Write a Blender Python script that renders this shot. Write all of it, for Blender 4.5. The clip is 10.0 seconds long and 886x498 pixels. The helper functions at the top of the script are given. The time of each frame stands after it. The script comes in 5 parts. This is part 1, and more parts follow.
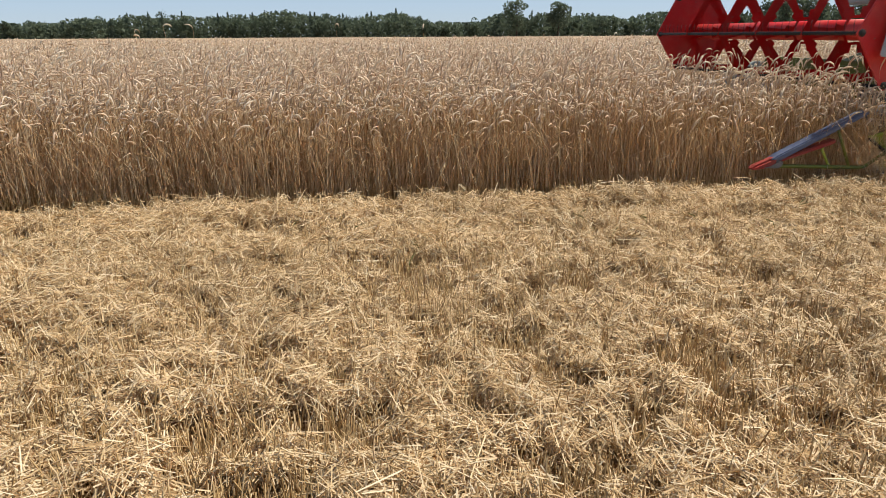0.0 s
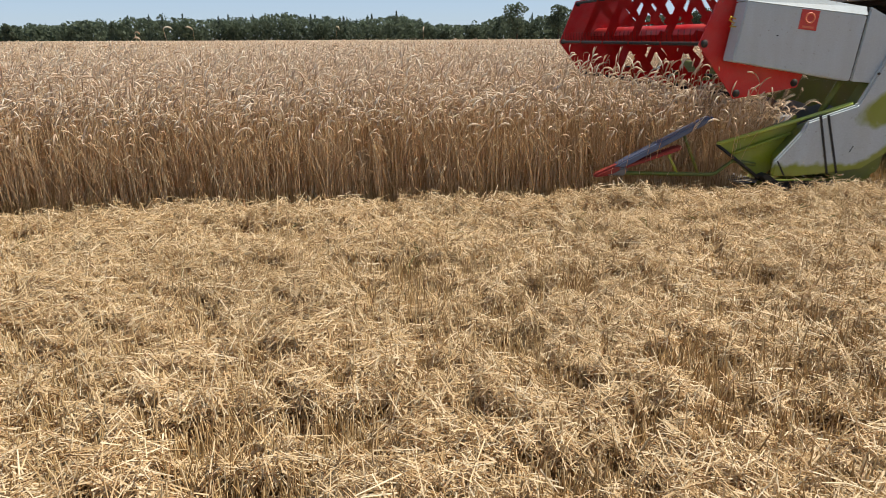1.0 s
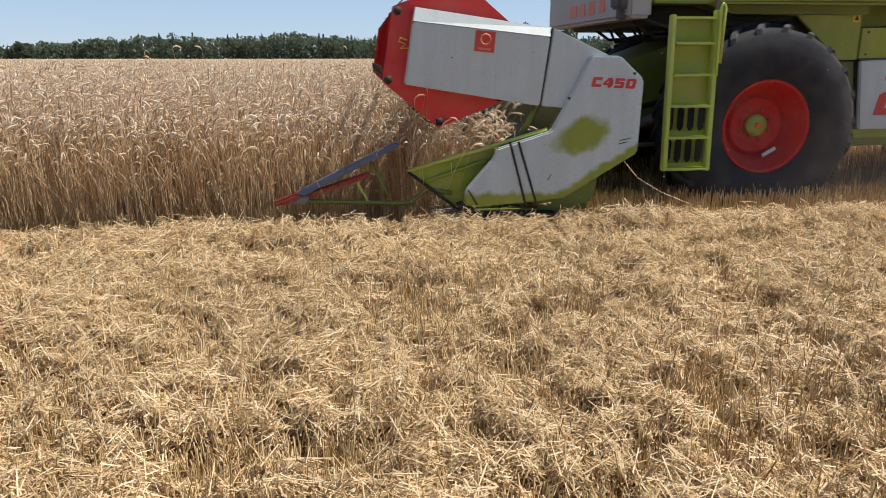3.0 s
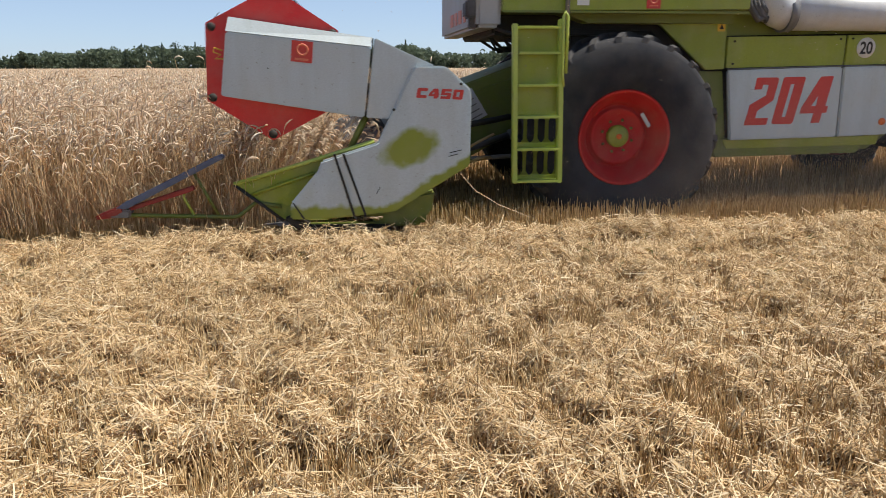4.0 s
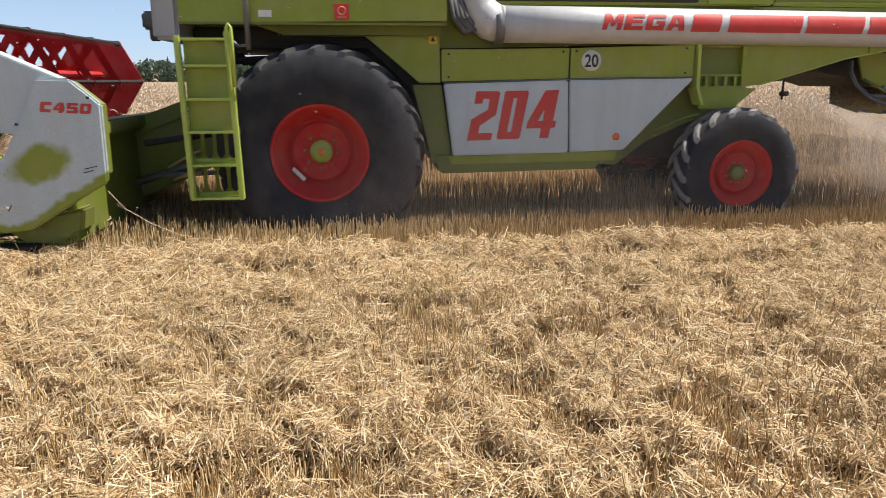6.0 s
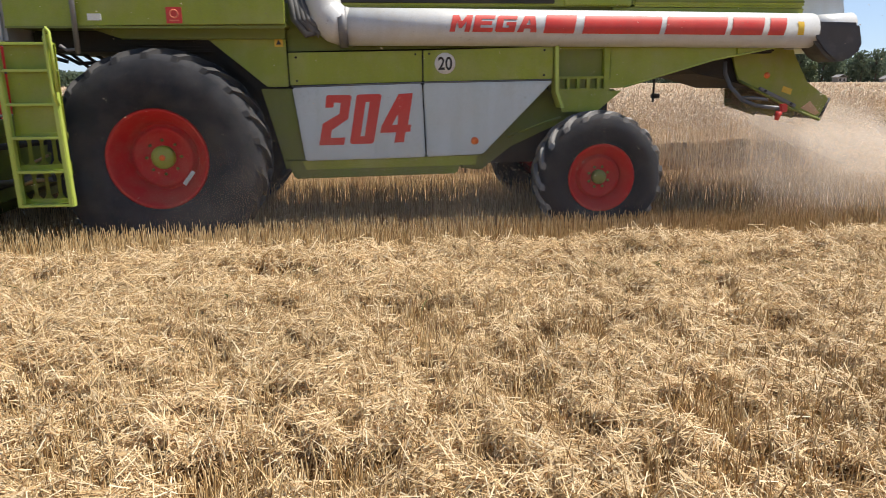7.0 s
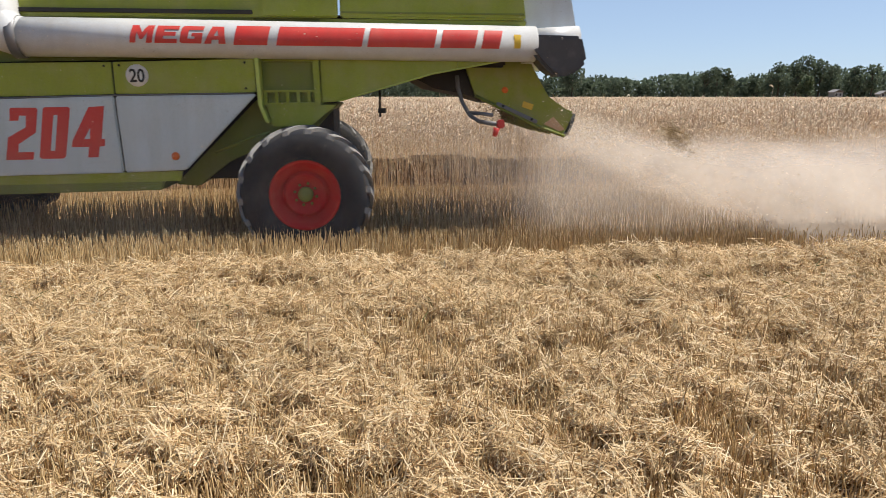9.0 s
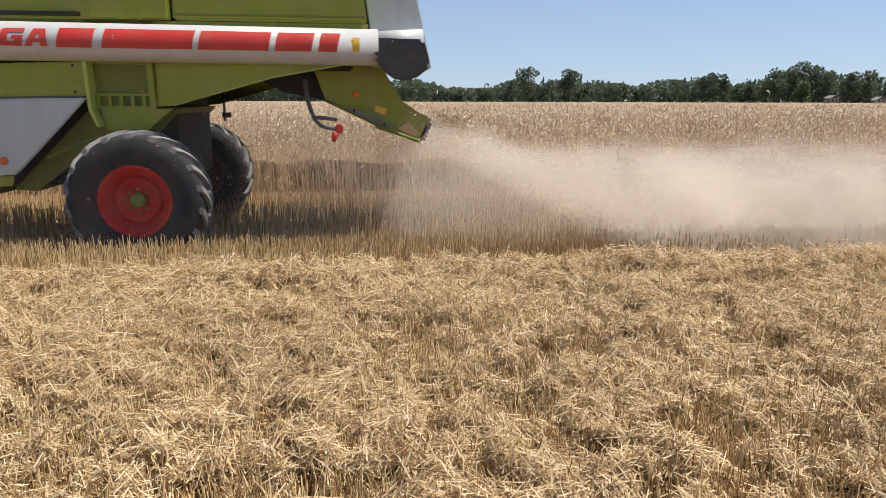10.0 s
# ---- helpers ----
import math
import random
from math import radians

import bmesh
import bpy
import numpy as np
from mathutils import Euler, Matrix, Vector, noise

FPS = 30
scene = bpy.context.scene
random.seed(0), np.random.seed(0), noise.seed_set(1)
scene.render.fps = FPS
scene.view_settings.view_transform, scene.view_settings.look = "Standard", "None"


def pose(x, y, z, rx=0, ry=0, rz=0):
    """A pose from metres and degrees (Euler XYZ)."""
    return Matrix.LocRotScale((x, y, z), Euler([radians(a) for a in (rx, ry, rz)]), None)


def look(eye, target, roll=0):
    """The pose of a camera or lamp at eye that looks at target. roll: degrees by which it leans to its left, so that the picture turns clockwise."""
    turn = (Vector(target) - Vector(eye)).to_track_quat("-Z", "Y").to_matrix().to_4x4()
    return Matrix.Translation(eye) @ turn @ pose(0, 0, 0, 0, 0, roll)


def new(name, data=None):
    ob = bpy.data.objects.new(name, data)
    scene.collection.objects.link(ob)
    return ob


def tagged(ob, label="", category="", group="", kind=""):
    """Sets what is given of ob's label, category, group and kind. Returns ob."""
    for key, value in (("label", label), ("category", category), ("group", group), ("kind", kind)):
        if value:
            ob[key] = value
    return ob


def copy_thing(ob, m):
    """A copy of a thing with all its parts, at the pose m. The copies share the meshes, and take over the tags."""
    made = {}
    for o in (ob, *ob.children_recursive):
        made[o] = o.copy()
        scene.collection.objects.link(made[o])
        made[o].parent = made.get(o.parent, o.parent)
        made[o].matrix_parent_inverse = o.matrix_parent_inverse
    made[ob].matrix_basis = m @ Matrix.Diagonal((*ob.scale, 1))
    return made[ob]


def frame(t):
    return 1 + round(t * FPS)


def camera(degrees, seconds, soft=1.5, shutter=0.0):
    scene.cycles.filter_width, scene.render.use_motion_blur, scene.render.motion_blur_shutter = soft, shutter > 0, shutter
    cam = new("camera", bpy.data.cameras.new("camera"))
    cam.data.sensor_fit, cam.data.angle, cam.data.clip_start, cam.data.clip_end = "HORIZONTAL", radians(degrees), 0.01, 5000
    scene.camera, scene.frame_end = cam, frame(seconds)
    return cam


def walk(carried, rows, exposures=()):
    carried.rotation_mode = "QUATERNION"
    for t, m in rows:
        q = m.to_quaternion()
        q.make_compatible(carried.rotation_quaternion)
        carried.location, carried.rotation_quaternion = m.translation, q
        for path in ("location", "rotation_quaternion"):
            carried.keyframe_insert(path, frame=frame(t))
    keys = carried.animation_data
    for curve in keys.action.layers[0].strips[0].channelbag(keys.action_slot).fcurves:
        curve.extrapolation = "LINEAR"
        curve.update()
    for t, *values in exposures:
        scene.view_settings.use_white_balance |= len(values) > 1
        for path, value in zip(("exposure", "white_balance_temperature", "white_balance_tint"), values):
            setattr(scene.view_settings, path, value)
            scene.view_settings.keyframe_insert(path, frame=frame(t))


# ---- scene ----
EXPO = 0.37
SKY_STRENGTH = 0.108
SUN_STRENGTH = 5.0
N_JET = 70000
N_BANK = 70000
N_UNDER = 20000
SECONDS = 10.0
cam = camera(65.34, SECONDS, soft=0.7, shutter=0.25)

# seconds, eye x, y, z, turn to the right, tilt down, roll (metres, degrees)
PATH = [
    (0.0, 0.000, 0.000, 1.493, 0.00, 17.20, -0.31), (0.5, 0.003, -0.002, 1.495, -0.05, 17.08, -0.36),
    (1.0, 0.002, 0.005, 1.493, -0.01, 16.99, -0.25), (1.5, 0.008, 0.016, 1.494, -0.08, 16.81, -0.20),
    (2.0, 0.006, 0.013, 1.499, -0.16, 16.19, -0.05), (2.5, 0.007, 0.011, 1.500, -0.33, 15.81, 0.02),
    (4.0, 0.018, 0.027, 1.513, -0.65, 14.82, -0.11), (4.5, 0.012, 0.017, 1.509, -0.63, 14.37, -0.03),
    (5.0, 0.010, 0.005, 1.507, -0.79, 13.96, -0.05), (5.5, 0.001, 0.004, 1.503, -0.77, 13.81, 0.03),
    (7.0, 0.024, -0.006, 1.504, -1.39, 13.52, -0.36), (7.5, 0.009, -0.012, 1.500, -1.31, 13.37, -0.13),
    (8.0, 0.003, -0.010, 1.508, -1.24, 13.24, -0.05), (8.5, 0.002, -0.011, 1.513, -1.20, 12.85, -0.02),
    (9.0, 0.001, -0.013, 1.509, -1.18, 12.55, 0.01), (9.5, 0.003, -0.017, 1.506, -1.08, 12.17, 0.03),
    (10.0, -0.002, -0.016, 1.505, -0.95, 12.16, 0.15),
]


def aim(x, y, z, turn, tilt, roll):
    a, b = radians(turn), radians(tilt)
    way = Vector((math.sin(a) * math.cos(b), math.cos(a) * math.cos(b), -math.sin(b)))
    eye = Vector((x, y, z))
    return look(eye, eye + 10 * way, roll)


# the camera's own brightness and white balance along the way
EXPOSURES = [(0.0, 0.02, 6650), (2.5, 0.08, 6550), (4.5, 0.20, 6500), (5.5, 0.26, 6500), (7.5, 0.33, 6500), (9.0, 0.15, 6500), (10.0, 0.08, 6500)]
walk(cam, [(r[0], aim(*r[1:])) for r in PATH], [(t, EXPO + e, k, 10) for t, e, k in EXPOSURES])

# the harvester's way: seconds, then the place of the near drive hub's foot
WAY = [(0.0, 7.103, 7.385), (0.5, 6.384, 7.325), (1.0, 5.692, 7.230), (1.5, 5.010, 7.142), (2.0, 4.346, 7.056),
       (2.5, 3.673, 6.962), (4.0, 1.602, 6.712), (4.5, 0.905, 6.640), (5.0, 0.200, 6.556), (5.5, -0.498, 6.475),
       (7.0, -2.646, 6.219), (7.5, -3.334, 6.113), (8.0, -4.026, 6.020), (8.5, -4.717, 5.930), (9.0, -5.425, 5.846),
       (9.5, -6.159, 5.756), (10.0, -6.891, 5.664)]
HEADING = 7.13
TRACK = pose(0, 6.535, 0, 0, 0, HEADING)        # u along the rows (towards the machine's rear), v across
UWAY = [(t, (TRACK.inverted() @ Vector((x, y, 0))).x) for t, x, y in WAY]


def u_at(t):
    return float(np.interp(t, [r[0] for r in UWAY], [r[1] for r in UWAY]))


def t_at(u):
    return float(np.interp(-u, [-r[1] for r in UWAY], [r[0] for r in UWAY]))


# ---- sky and sun ----
world = bpy.data.worlds.new("summer_sky")
scene.world = world
world.use_nodes = True
sky = world.node_tree.nodes.new("ShaderNodeTexSky")
sky.sky_type, sky.sun_disc = "NISHITA", False
SUN = (TRACK.to_3x3() @ Vector((0.50, 0.0, 1.0))).normalized()
sky.sun_elevation, sky.sun_rotation = math.asin(SUN.z), math.atan2(SUN.x, SUN.y)
sky.air_density, sky.dust_density, sky.ozone_density = 0.6, 0.3, 1.5
wn, wl = world.node_tree.nodes, world.node_tree.links
haze = wn.new("ShaderNodeMix")          # summer haze, thick near the horizon and thin overhead
haze.data_type = "RGBA"
haze.inputs[7].default_value = (2.75, 3.55, 4.75, 1)
way_up, up, thin = wn.new("ShaderNodeTexCoord"), wn.new("ShaderNodeSeparateXYZ"), wn.new("ShaderNodeMapRange")
wl.new(way_up.outputs["Generated"], up.inputs[0])
thin.inputs[1].default_value, thin.inputs[2].default_value, thin.inputs[3].default_value, thin.inputs[4].default_value = 0.0, 0.7, 0.64, 0.08
wl.new(up.outputs[2], thin.inputs[0])
wl.new(thin.outputs[0], haze.inputs[0])
wl.new(sky.outputs[0], haze.inputs[6])
wl.new(haze.outputs[2], wn["Background"].inputs[0])
world.node_tree.nodes["Background"].inputs[1].default_value = SKY_STRENGTH
sun = new("sun", bpy.data.lights.new("sun", "SUN"))
sun.data.energy, sun.data.angle, sun.data.color = SUN_STRENGTH, radians(0.53), (1.0, 0.94, 0.84)
sun.matrix_world = look(SUN * 50, (0, 0, 0))


# ---- materials ----
def material(name, rough=0.6, metal=0.0):
    m = bpy.data.materials.new(name)
    m.use_nodes = True
    p = m.node_tree.nodes["Principled BSDF"]
    p.inputs["Roughness"].default_value, p.inputs["Metallic"].default_value = rough, metal
    return m, m.node_tree.nodes, m.node_tree.links, p


def ramp(nodes, stops):
    r = nodes.new("ShaderNodeValToRGB")
    while len(r.color_ramp.elements) < len(stops):
        r.color_ramp.elements.new(0.5)
    for e, (at, c) in zip(r.color_ramp.elements, stops):
        e.position, e.color = at, (*c, 1)
    return r


def noise_tex(nodes, links, scale, detail=4.0, coord="Object", rough=0.6):
    co, n = nodes.new("ShaderNodeTexCoord"), nodes.new("ShaderNodeTexNoise")
    n.inputs["Scale"].default_value, n.inputs["Detail"].default_value, n.inputs["Roughness"].default_value = scale, detail, rough
    links.new(co.outputs[coord], n.inputs["Vector"])
    return n.outputs["Fac"]


def mix(nodes, links, fac, a, b, kind="MIX"):
    m = nodes.new("ShaderNodeMix")
    m.data_type, m.blend_type = "RGBA", kind
    for sock, v in ((m.inputs[0], fac), (m.inputs[6], a), (m.inputs[7], b)):
        if isinstance(v, (int, float)):
            sock.default_value = v
        elif isinstance(v, tuple):
            sock.default_value = (*v, 1)
        else:
            links.new(v, sock)
    return m.outputs[2]


def bump(nodes, links, p, fac, strength, distance):
    b = nodes.new("ShaderNodeBump")
    b.inputs["Strength"].default_value, b.inputs["Distance"].default_value = strength, distance
    links.new(fac, b.inputs["Height"])
    links.new(b.outputs[0], p.inputs["Normal"])


def math_node(nodes, links, op, a, b=None, c=None):
    m = nodes.new("ShaderNodeMath")
    m.operation = op
    for sock, v in zip(m.inputs, (a, b, c)):
        if v is None:
            continue
        if isinstance(v, (int, float)):
            sock.default_value = v
        else:
            links.new(v, sock)
    return m.outputs[0]


def plant(name, stops, rough=0.55, shine=0.3, through_light=0.25):
    """Dry or green plant matter, each blade with a tone of its own; some light passes through it."""
    m, nodes, links, p = material(name, rough)
    geo = nodes.new("ShaderNodeNewGeometry")
    r = ramp(nodes, stops)
    links.new(geo.outputs["Random Per Island"], r.inputs[0])
    tone = noise_tex(nodes, links, 1.3, 3.0)
    t2 = ramp(nodes, [(0.3, (0.80, 0.78, 0.75)), (0.7, (1.0, 1.0, 1.0))])
    links.new(tone, t2.inputs[0])
    c = mix(nodes, links, 1.0, r.outputs[0], t2.outputs[0], "MULTIPLY")
    links.new(c, p.inputs["Base Color"])
    p.inputs["Specular IOR Level"].default_value = shine
    tr, mx = nodes.new("ShaderNodeBsdfTranslucent"), nodes.new("ShaderNodeMixShader")
    links.new(c, tr.inputs[0])
    mx.inputs[0].default_value = through_light
    links.new(p.outputs[0], mx.inputs[1])
    links.new(tr.outputs[0], mx.inputs[2])
    links.new(mx.outputs[0], nodes["Material Output"].inputs[0])
    return m


STRAW = plant("dry_straw", [(0.0, (0.33, 0.20, 0.095)), (0.22, (0.57, 0.405, 0.21)), (0.6, (0.81, 0.63, 0.38)), (1.0, (0.93, 0.81, 0.58))], 0.5, 0.35, 0.36)
STUBBLE = plant("cut_stubble", [(0.0, (0.36, 0.225, 0.095)), (0.5, (0.68, 0.49, 0.245)), (1.0, (0.90, 0.72, 0.44))], 0.42, 0.4, 0.14)
STEM = plant("ripe_stem", [(0.0, (0.52, 0.34, 0.185)), (0.45, (0.88, 0.67, 0.42)), (1.0, (0.99, 0.88, 0.67))], 0.42, 0.5, 0.52)
EAR = plant("ripe_ear", [(0.0, (0.70, 0.53, 0.375)), (0.5, (0.92, 0.755, 0.575)), (1.0, (0.99, 0.91, 0.77))], 0.55, 0.35, 0.45)
WEED = plant("green_weed", [(0.0, (0.07, 0.10, 0.02)), (1.0, (0.16, 0.20, 0.05))], 0.5, 0.4, 0.3)
# straw of the thrown clumps, a darker brown than the litter
CLUMP_STRAW = plant("dark_brown_straw", [(0.0, (0.20, 0.13, 0.06)), (0.5, (0.36, 0.25, 0.12)), (1.0, (0.52, 0.39, 0.21))], 0.7, 0.2, 0.15)
CHAFF = plant("flying_chaff", [(0.0, (0.74, 0.60, 0.44)), (0.5, (0.82, 0.69, 0.53)), (1.0, (0.88, 0.77, 0.62))], 0.9, 0.1, 0.5)
LEAF_A = plant("oak_leaves", [(0.0, (0.092, 0.122, 0.082)), (0.6, (0.112, 0.148, 0.098)), (1.0, (0.130, 0.168, 0.110))], 0.7, 0.25, 0.5)
LEAF_B = plant("spruce_needles", [(0.0, (0.080, 0.112, 0.086)), (0.6, (0.098, 0.132, 0.100)), (1.0, (0.112, 0.148, 0.110))], 0.7, 0.2, 0.45)
LEAF_C = plant("willow_leaves", [(0.0, (0.06, 0.09, 0.04)), (1.0, (0.13, 0.17, 0.085))], 0.5, 0.4, 0.2)


def soil():
    m, nodes, links, p = material("field_soil", 0.95)
    big, fine = noise_tex(nodes, links, 2.2, 5.0), noise_tex(nodes, links, 60.0, 6.0)
    a = ramp(nodes, [(0.35, (0.185, 0.105, 0.040)), (0.65, (0.31, 0.185, 0.078))])
    links.new(big, a.inputs[0])
    b = ramp(nodes, [(0.35, (0.45, 0.40, 0.34)), (0.7, (1.0, 1.0, 1.0))])
    links.new(fine, b.inputs[0])
    crumb = ramp(nodes, [(0.50, (0, 0, 0)), (0.62, (0.9, 0.9, 0.9))])
    links.new(noise_tex(nodes, links, 110.0, 2.0), crumb.inputs[0])
    earth = mix(nodes, links, 1.0, a.outputs[0], b.outputs[0], "MULTIPLY")
    links.new(mix(nodes, links, crumb.outputs[0], earth, (0.52, 0.36, 0.17)), p.inputs["Base Color"])
    bump(nodes, links, p, fine, 0.8, 0.02)
    return m


def canopy():
    m, nodes, links, p = material("ripe_field", 0.85)
    big, mid, fine = noise_tex(nodes, links, 0.05, 4.0), noise_tex(nodes, links, 1.2, 5.0), noise_tex(nodes, links, 14.0, 6.0)
    a = ramp(nodes, [(0.3, (0.49, 0.36, 0.235)), (0.7, (0.62, 0.475, 0.325))])
    links.new(big, a.inputs[0])
    b = ramp(nodes, [(0.3, (0.62, 0.58, 0.52)), (0.7, (1.0, 1.0, 1.0))])
    links.new(mid, b.inputs[0])
    c = ramp(nodes, [(0.35, (0.5, 0.46, 0.4)), (0.65, (1.0, 1.0, 1.0))])
    links.new(fine, c.inputs[0])
    x = mix(nodes, links, 1.0, a.outputs[0], b.outputs[0], "MULTIPLY")
    links.new(mix(nodes, links, 1.0, x, c.outputs[0], "MULTIPLY"), p.inputs["Base Color"])
    bump(nodes, links, p, fine, 1.0, 0.15)
    return m


def paint(name, colour, rough=0.38, dust=0.35, dust_colour=(0.42, 0.35, 0.25), worn=None, metal=0.0, shine=0.5):
    """Machine paint: field dust in patches, fine grain, scratches; worn: a second coat showing in marks of given shape."""
    m, nodes, links, p = material(name, rough, metal)
    big, fine = noise_tex(nodes, links, 3.5, 6.0), noise_tex(nodes, links, 90.0, 3.0)
    d = ramp(nodes, [(0.42, (0, 0, 0)), (0.80, (dust, dust, dust))])
    links.new(big, d.inputs[0])
    g = ramp(nodes, [(0.3, (0.86, 0.86, 0.86)), (0.7, (1.0, 1.0, 1.0))])
    links.new(fine, g.inputs[0])
    c = mix(nodes, links, 1.0, colour, g.outputs[0], "MULTIPLY")
    if worn:
        c = worn(nodes, links, c)
    # rain streaks down the sides, and specks of grime
    co, mp, st = nodes.new("ShaderNodeTexCoord"), nodes.new("ShaderNodeMapping"), nodes.new("ShaderNodeTexNoise")
    mp.inputs["Scale"].default_value = (9.0, 9.0, 0.9)
    st.inputs["Scale"].default_value, st.inputs["Detail"].default_value = 1.0, 5.0
    links.new(co.outputs["Object"], mp.inputs[0])
    links.new(mp.outputs[0], st.inputs["Vector"])
    sr = ramp(nodes, [(0.34, (0.93, 0.92, 0.90)), (0.60, (1.0, 1.0, 1.0))])
    links.new(st.outputs["Fac"], sr.inputs[0])
    c = mix(nodes, links, 1.0, c, sr.outputs[0], "MULTIPLY")
    sp = ramp(nodes, [(0.66, (0, 0, 0)), (0.72, (0.55, 0.55, 0.55))])
    links.new(noise_tex(nodes, links, 38.0, 4.0), sp.inputs[0])
    c = mix(nodes, links, sp.outputs[0], c, tuple(0.45 * k for k in dust_colour))
    c = mix(nodes, links, d.outputs[0], c, dust_colour)
    links.new(c, p.inputs["Base Color"])
    p.inputs["Specular IOR Level"].default_value = shine
    rr = math_node(nodes, links, "MULTIPLY_ADD", big, 0.35, rough - 0.1)
    links.new(rr, p.inputs["Roughness"])
    bump(nodes, links, p, big, 0.12, 0.01)
    return m


GREEN_RGB, WHITE_RGB, RED_RGB = (0.262, 0.312, 0.015), (0.50, 0.57, 0.585), (0.66, 0.016, 0.014)


def worn_green(nodes, links, c):
    """Green undercoat where crop has rubbed the light paint away: an oval patch and the lower rim."""
    co, sep = nodes.new("ShaderNodeTexCoord"), nodes.new("ShaderNodeSeparateXYZ")
    links.new(co.outputs["Object"], sep.inputs[0])
    wob = noise_tex(nodes, links, 7.0, 2.5)
    x = math_node(nodes, links, "MULTIPLY_ADD", sep.outputs[0], 1.0, 2.06)
    z = math_node(nodes, links, "MULTIPLY_ADD", sep.outputs[2], 1.0, -0.895)
    tilt = math_node(nodes, links, "MULTIPLY_ADD", x, -0.25, z)
    ex = math_node(nodes, links, "POWER", math_node(nodes, links, "ABSOLUTE", math_node(nodes, links, "DIVIDE", x, 0.26)), 2.0)
    ez = math_node(nodes, links, "POWER", math_node(nodes, links, "ABSOLUTE", math_node(nodes, links, "DIVIDE", tilt, 0.165)), 2.0)
    r = math_node(nodes, links, "ADD", ex, ez)
    r = math_node(nodes, links, "ADD", r, math_node(nodes, links, "MULTIPLY_ADD", wob, 1.3, -0.65))
    oval = ramp(nodes, [(0.40, (1, 1, 1)), (1.0, (0, 0, 0))])
    links.new(r, oval.inputs[0])
    # the rim: distance over the sloping lower edge (rear) and the bottom
    slope = math_node(nodes, links, "MULTIPLY_ADD", sep.outputs[0], -0.60, sep.outputs[2])       # z - 0.6 x
    low = math_node(nodes, links, "MINIMUM", math_node(nodes, links, "ADD", slope, -1.72), math_node(nodes, links, "ADD", sep.outputs[2], -0.37))
    low = math_node(nodes, links, "ADD", low, math_node(nodes, links, "MULTIPLY_ADD", wob, 0.16, -0.08))
    rim = ramp(nodes, [(0.045, (1, 1, 1)), (0.085, (0, 0, 0))])
    links.new(low, rim.inputs[0])
    f = mix(nodes, links, 1.0, oval.outputs[0], rim.outputs[0], "LIGHTEN")
    return mix(nodes, links, f, c, (0.23, 0.27, 0.026))


GREEN = paint("lime_green_paint", GREEN_RGB, 0.36, 0.28)
GREEN_MUD = paint("muddy_green_paint", (0.25, 0.28, 0.02), 0.5, 0.75, (0.30, 0.25, 0.15))
# darker GREEN: grime, plus the shade of recesses put into the colour
GREEN_DARK = paint("grimy_shaded_green_paint", (0.165, 0.20, 0.022), 0.5, 0.55, (0.17, 0.14, 0.09))
# paler GREEN: sunlight on rear post and ladder rails is painted in
GREEN_PALE = paint("pale_lit_green_paint", (0.44, 0.54, 0.09), 0.4, 0.3)
WHITE = paint("light_grey_paint", WHITE_RGB, 0.34, 0.18)
WHITE_WORN = paint("rubbed_light_grey_paint", WHITE_RGB, 0.34, 0.18, worn=worn_green)
TUBE_WHITE = paint("white_tube_paint", (0.54, 0.55, 0.56), 0.32, 0.45, (0.42, 0.37, 0.30))
RED = paint("red_paint", RED_RGB, 0.34, 0.22)
DULL_RED = paint("dull_red_paint", (0.34, 0.03, 0.02), 0.6, 0.5, (0.20, 0.15, 0.10))
RIM_RED = paint("red_rim_paint", (0.46, 0.016, 0.014), 0.6, 0.5, (0.34, 0.13, 0.09), shine=0.25)
DECAL_RED = paint("red_decal", (0.58, 0.035, 0.025), 0.4, 0.12)
RUBBER = paint("dusty_rubber", (0.025, 0.026, 0.031), 0.85, 0.6, (0.088, 0.084, 0.082), shine=0.2)
# rear lugs: the sun on their tops is put into this pale colour
LUG_PALE = paint("sun_paled_lug_rubber", (0.17, 0.165, 0.16), 0.7, 1.0, (0.30, 0.29, 0.28), shine=0.25)
LUG = paint("worn_lug_rubber", (0.026, 0.026, 0.030), 0.75, 0.9, (0.095, 0.09, 0.085), shine=0.25)
BOOT = paint("rubber_sleeve", (0.075, 0.073, 0.075), 0.65, 0.8, (0.20, 0.19, 0.18), shine=0.3)
# iron parts, and a near-black that stands in for shaded insides and gaps
DARK = paint("dark_iron_and_shade", (0.020, 0.019, 0.017), 0.7, 0.5, (0.075, 0.06, 0.042))
STEEL = paint("bare_steel", (0.19, 0.19, 0.20), 0.5, 0.5, (0.24, 0.20, 0.15), metal=0.4)
# grey plank; the sky mirrored on it is painted in as blue
SKY_TINT_STEEL = paint("sky_tinted_grey_plank", (0.085, 0.115, 0.200), 0.3, 0.25, (0.30, 0.28, 0.24))
ORANGE = paint("orange_plastic", (0.80, 0.16, 0.015), 0.3, 0.1)
FADED = paint("faded_orange_marking", (0.62, 0.36, 0.20), 0.5, 0.5)
YELLOW = paint("yellow_label", (0.72, 0.46, 0.03), 0.45, 0.15)
BLACK_INK = paint("black_ink", (0.015, 0.015, 0.015), 0.5, 0.05)
LABEL_WHITE = paint("white_label", (0.75, 0.75, 0.73), 0.45, 0.15)
LABEL_GREY = paint("grey_label", (0.54, 0.58, 0.60), 0.4, 0.3)
PALE_RED = paint("pale_logo_ink", (0.70, 0.19, 0.10), 0.45, 0.05)
CABGREY = paint("cab_grey_paint", (0.42, 0.41, 0.40), 0.5, 0.5)
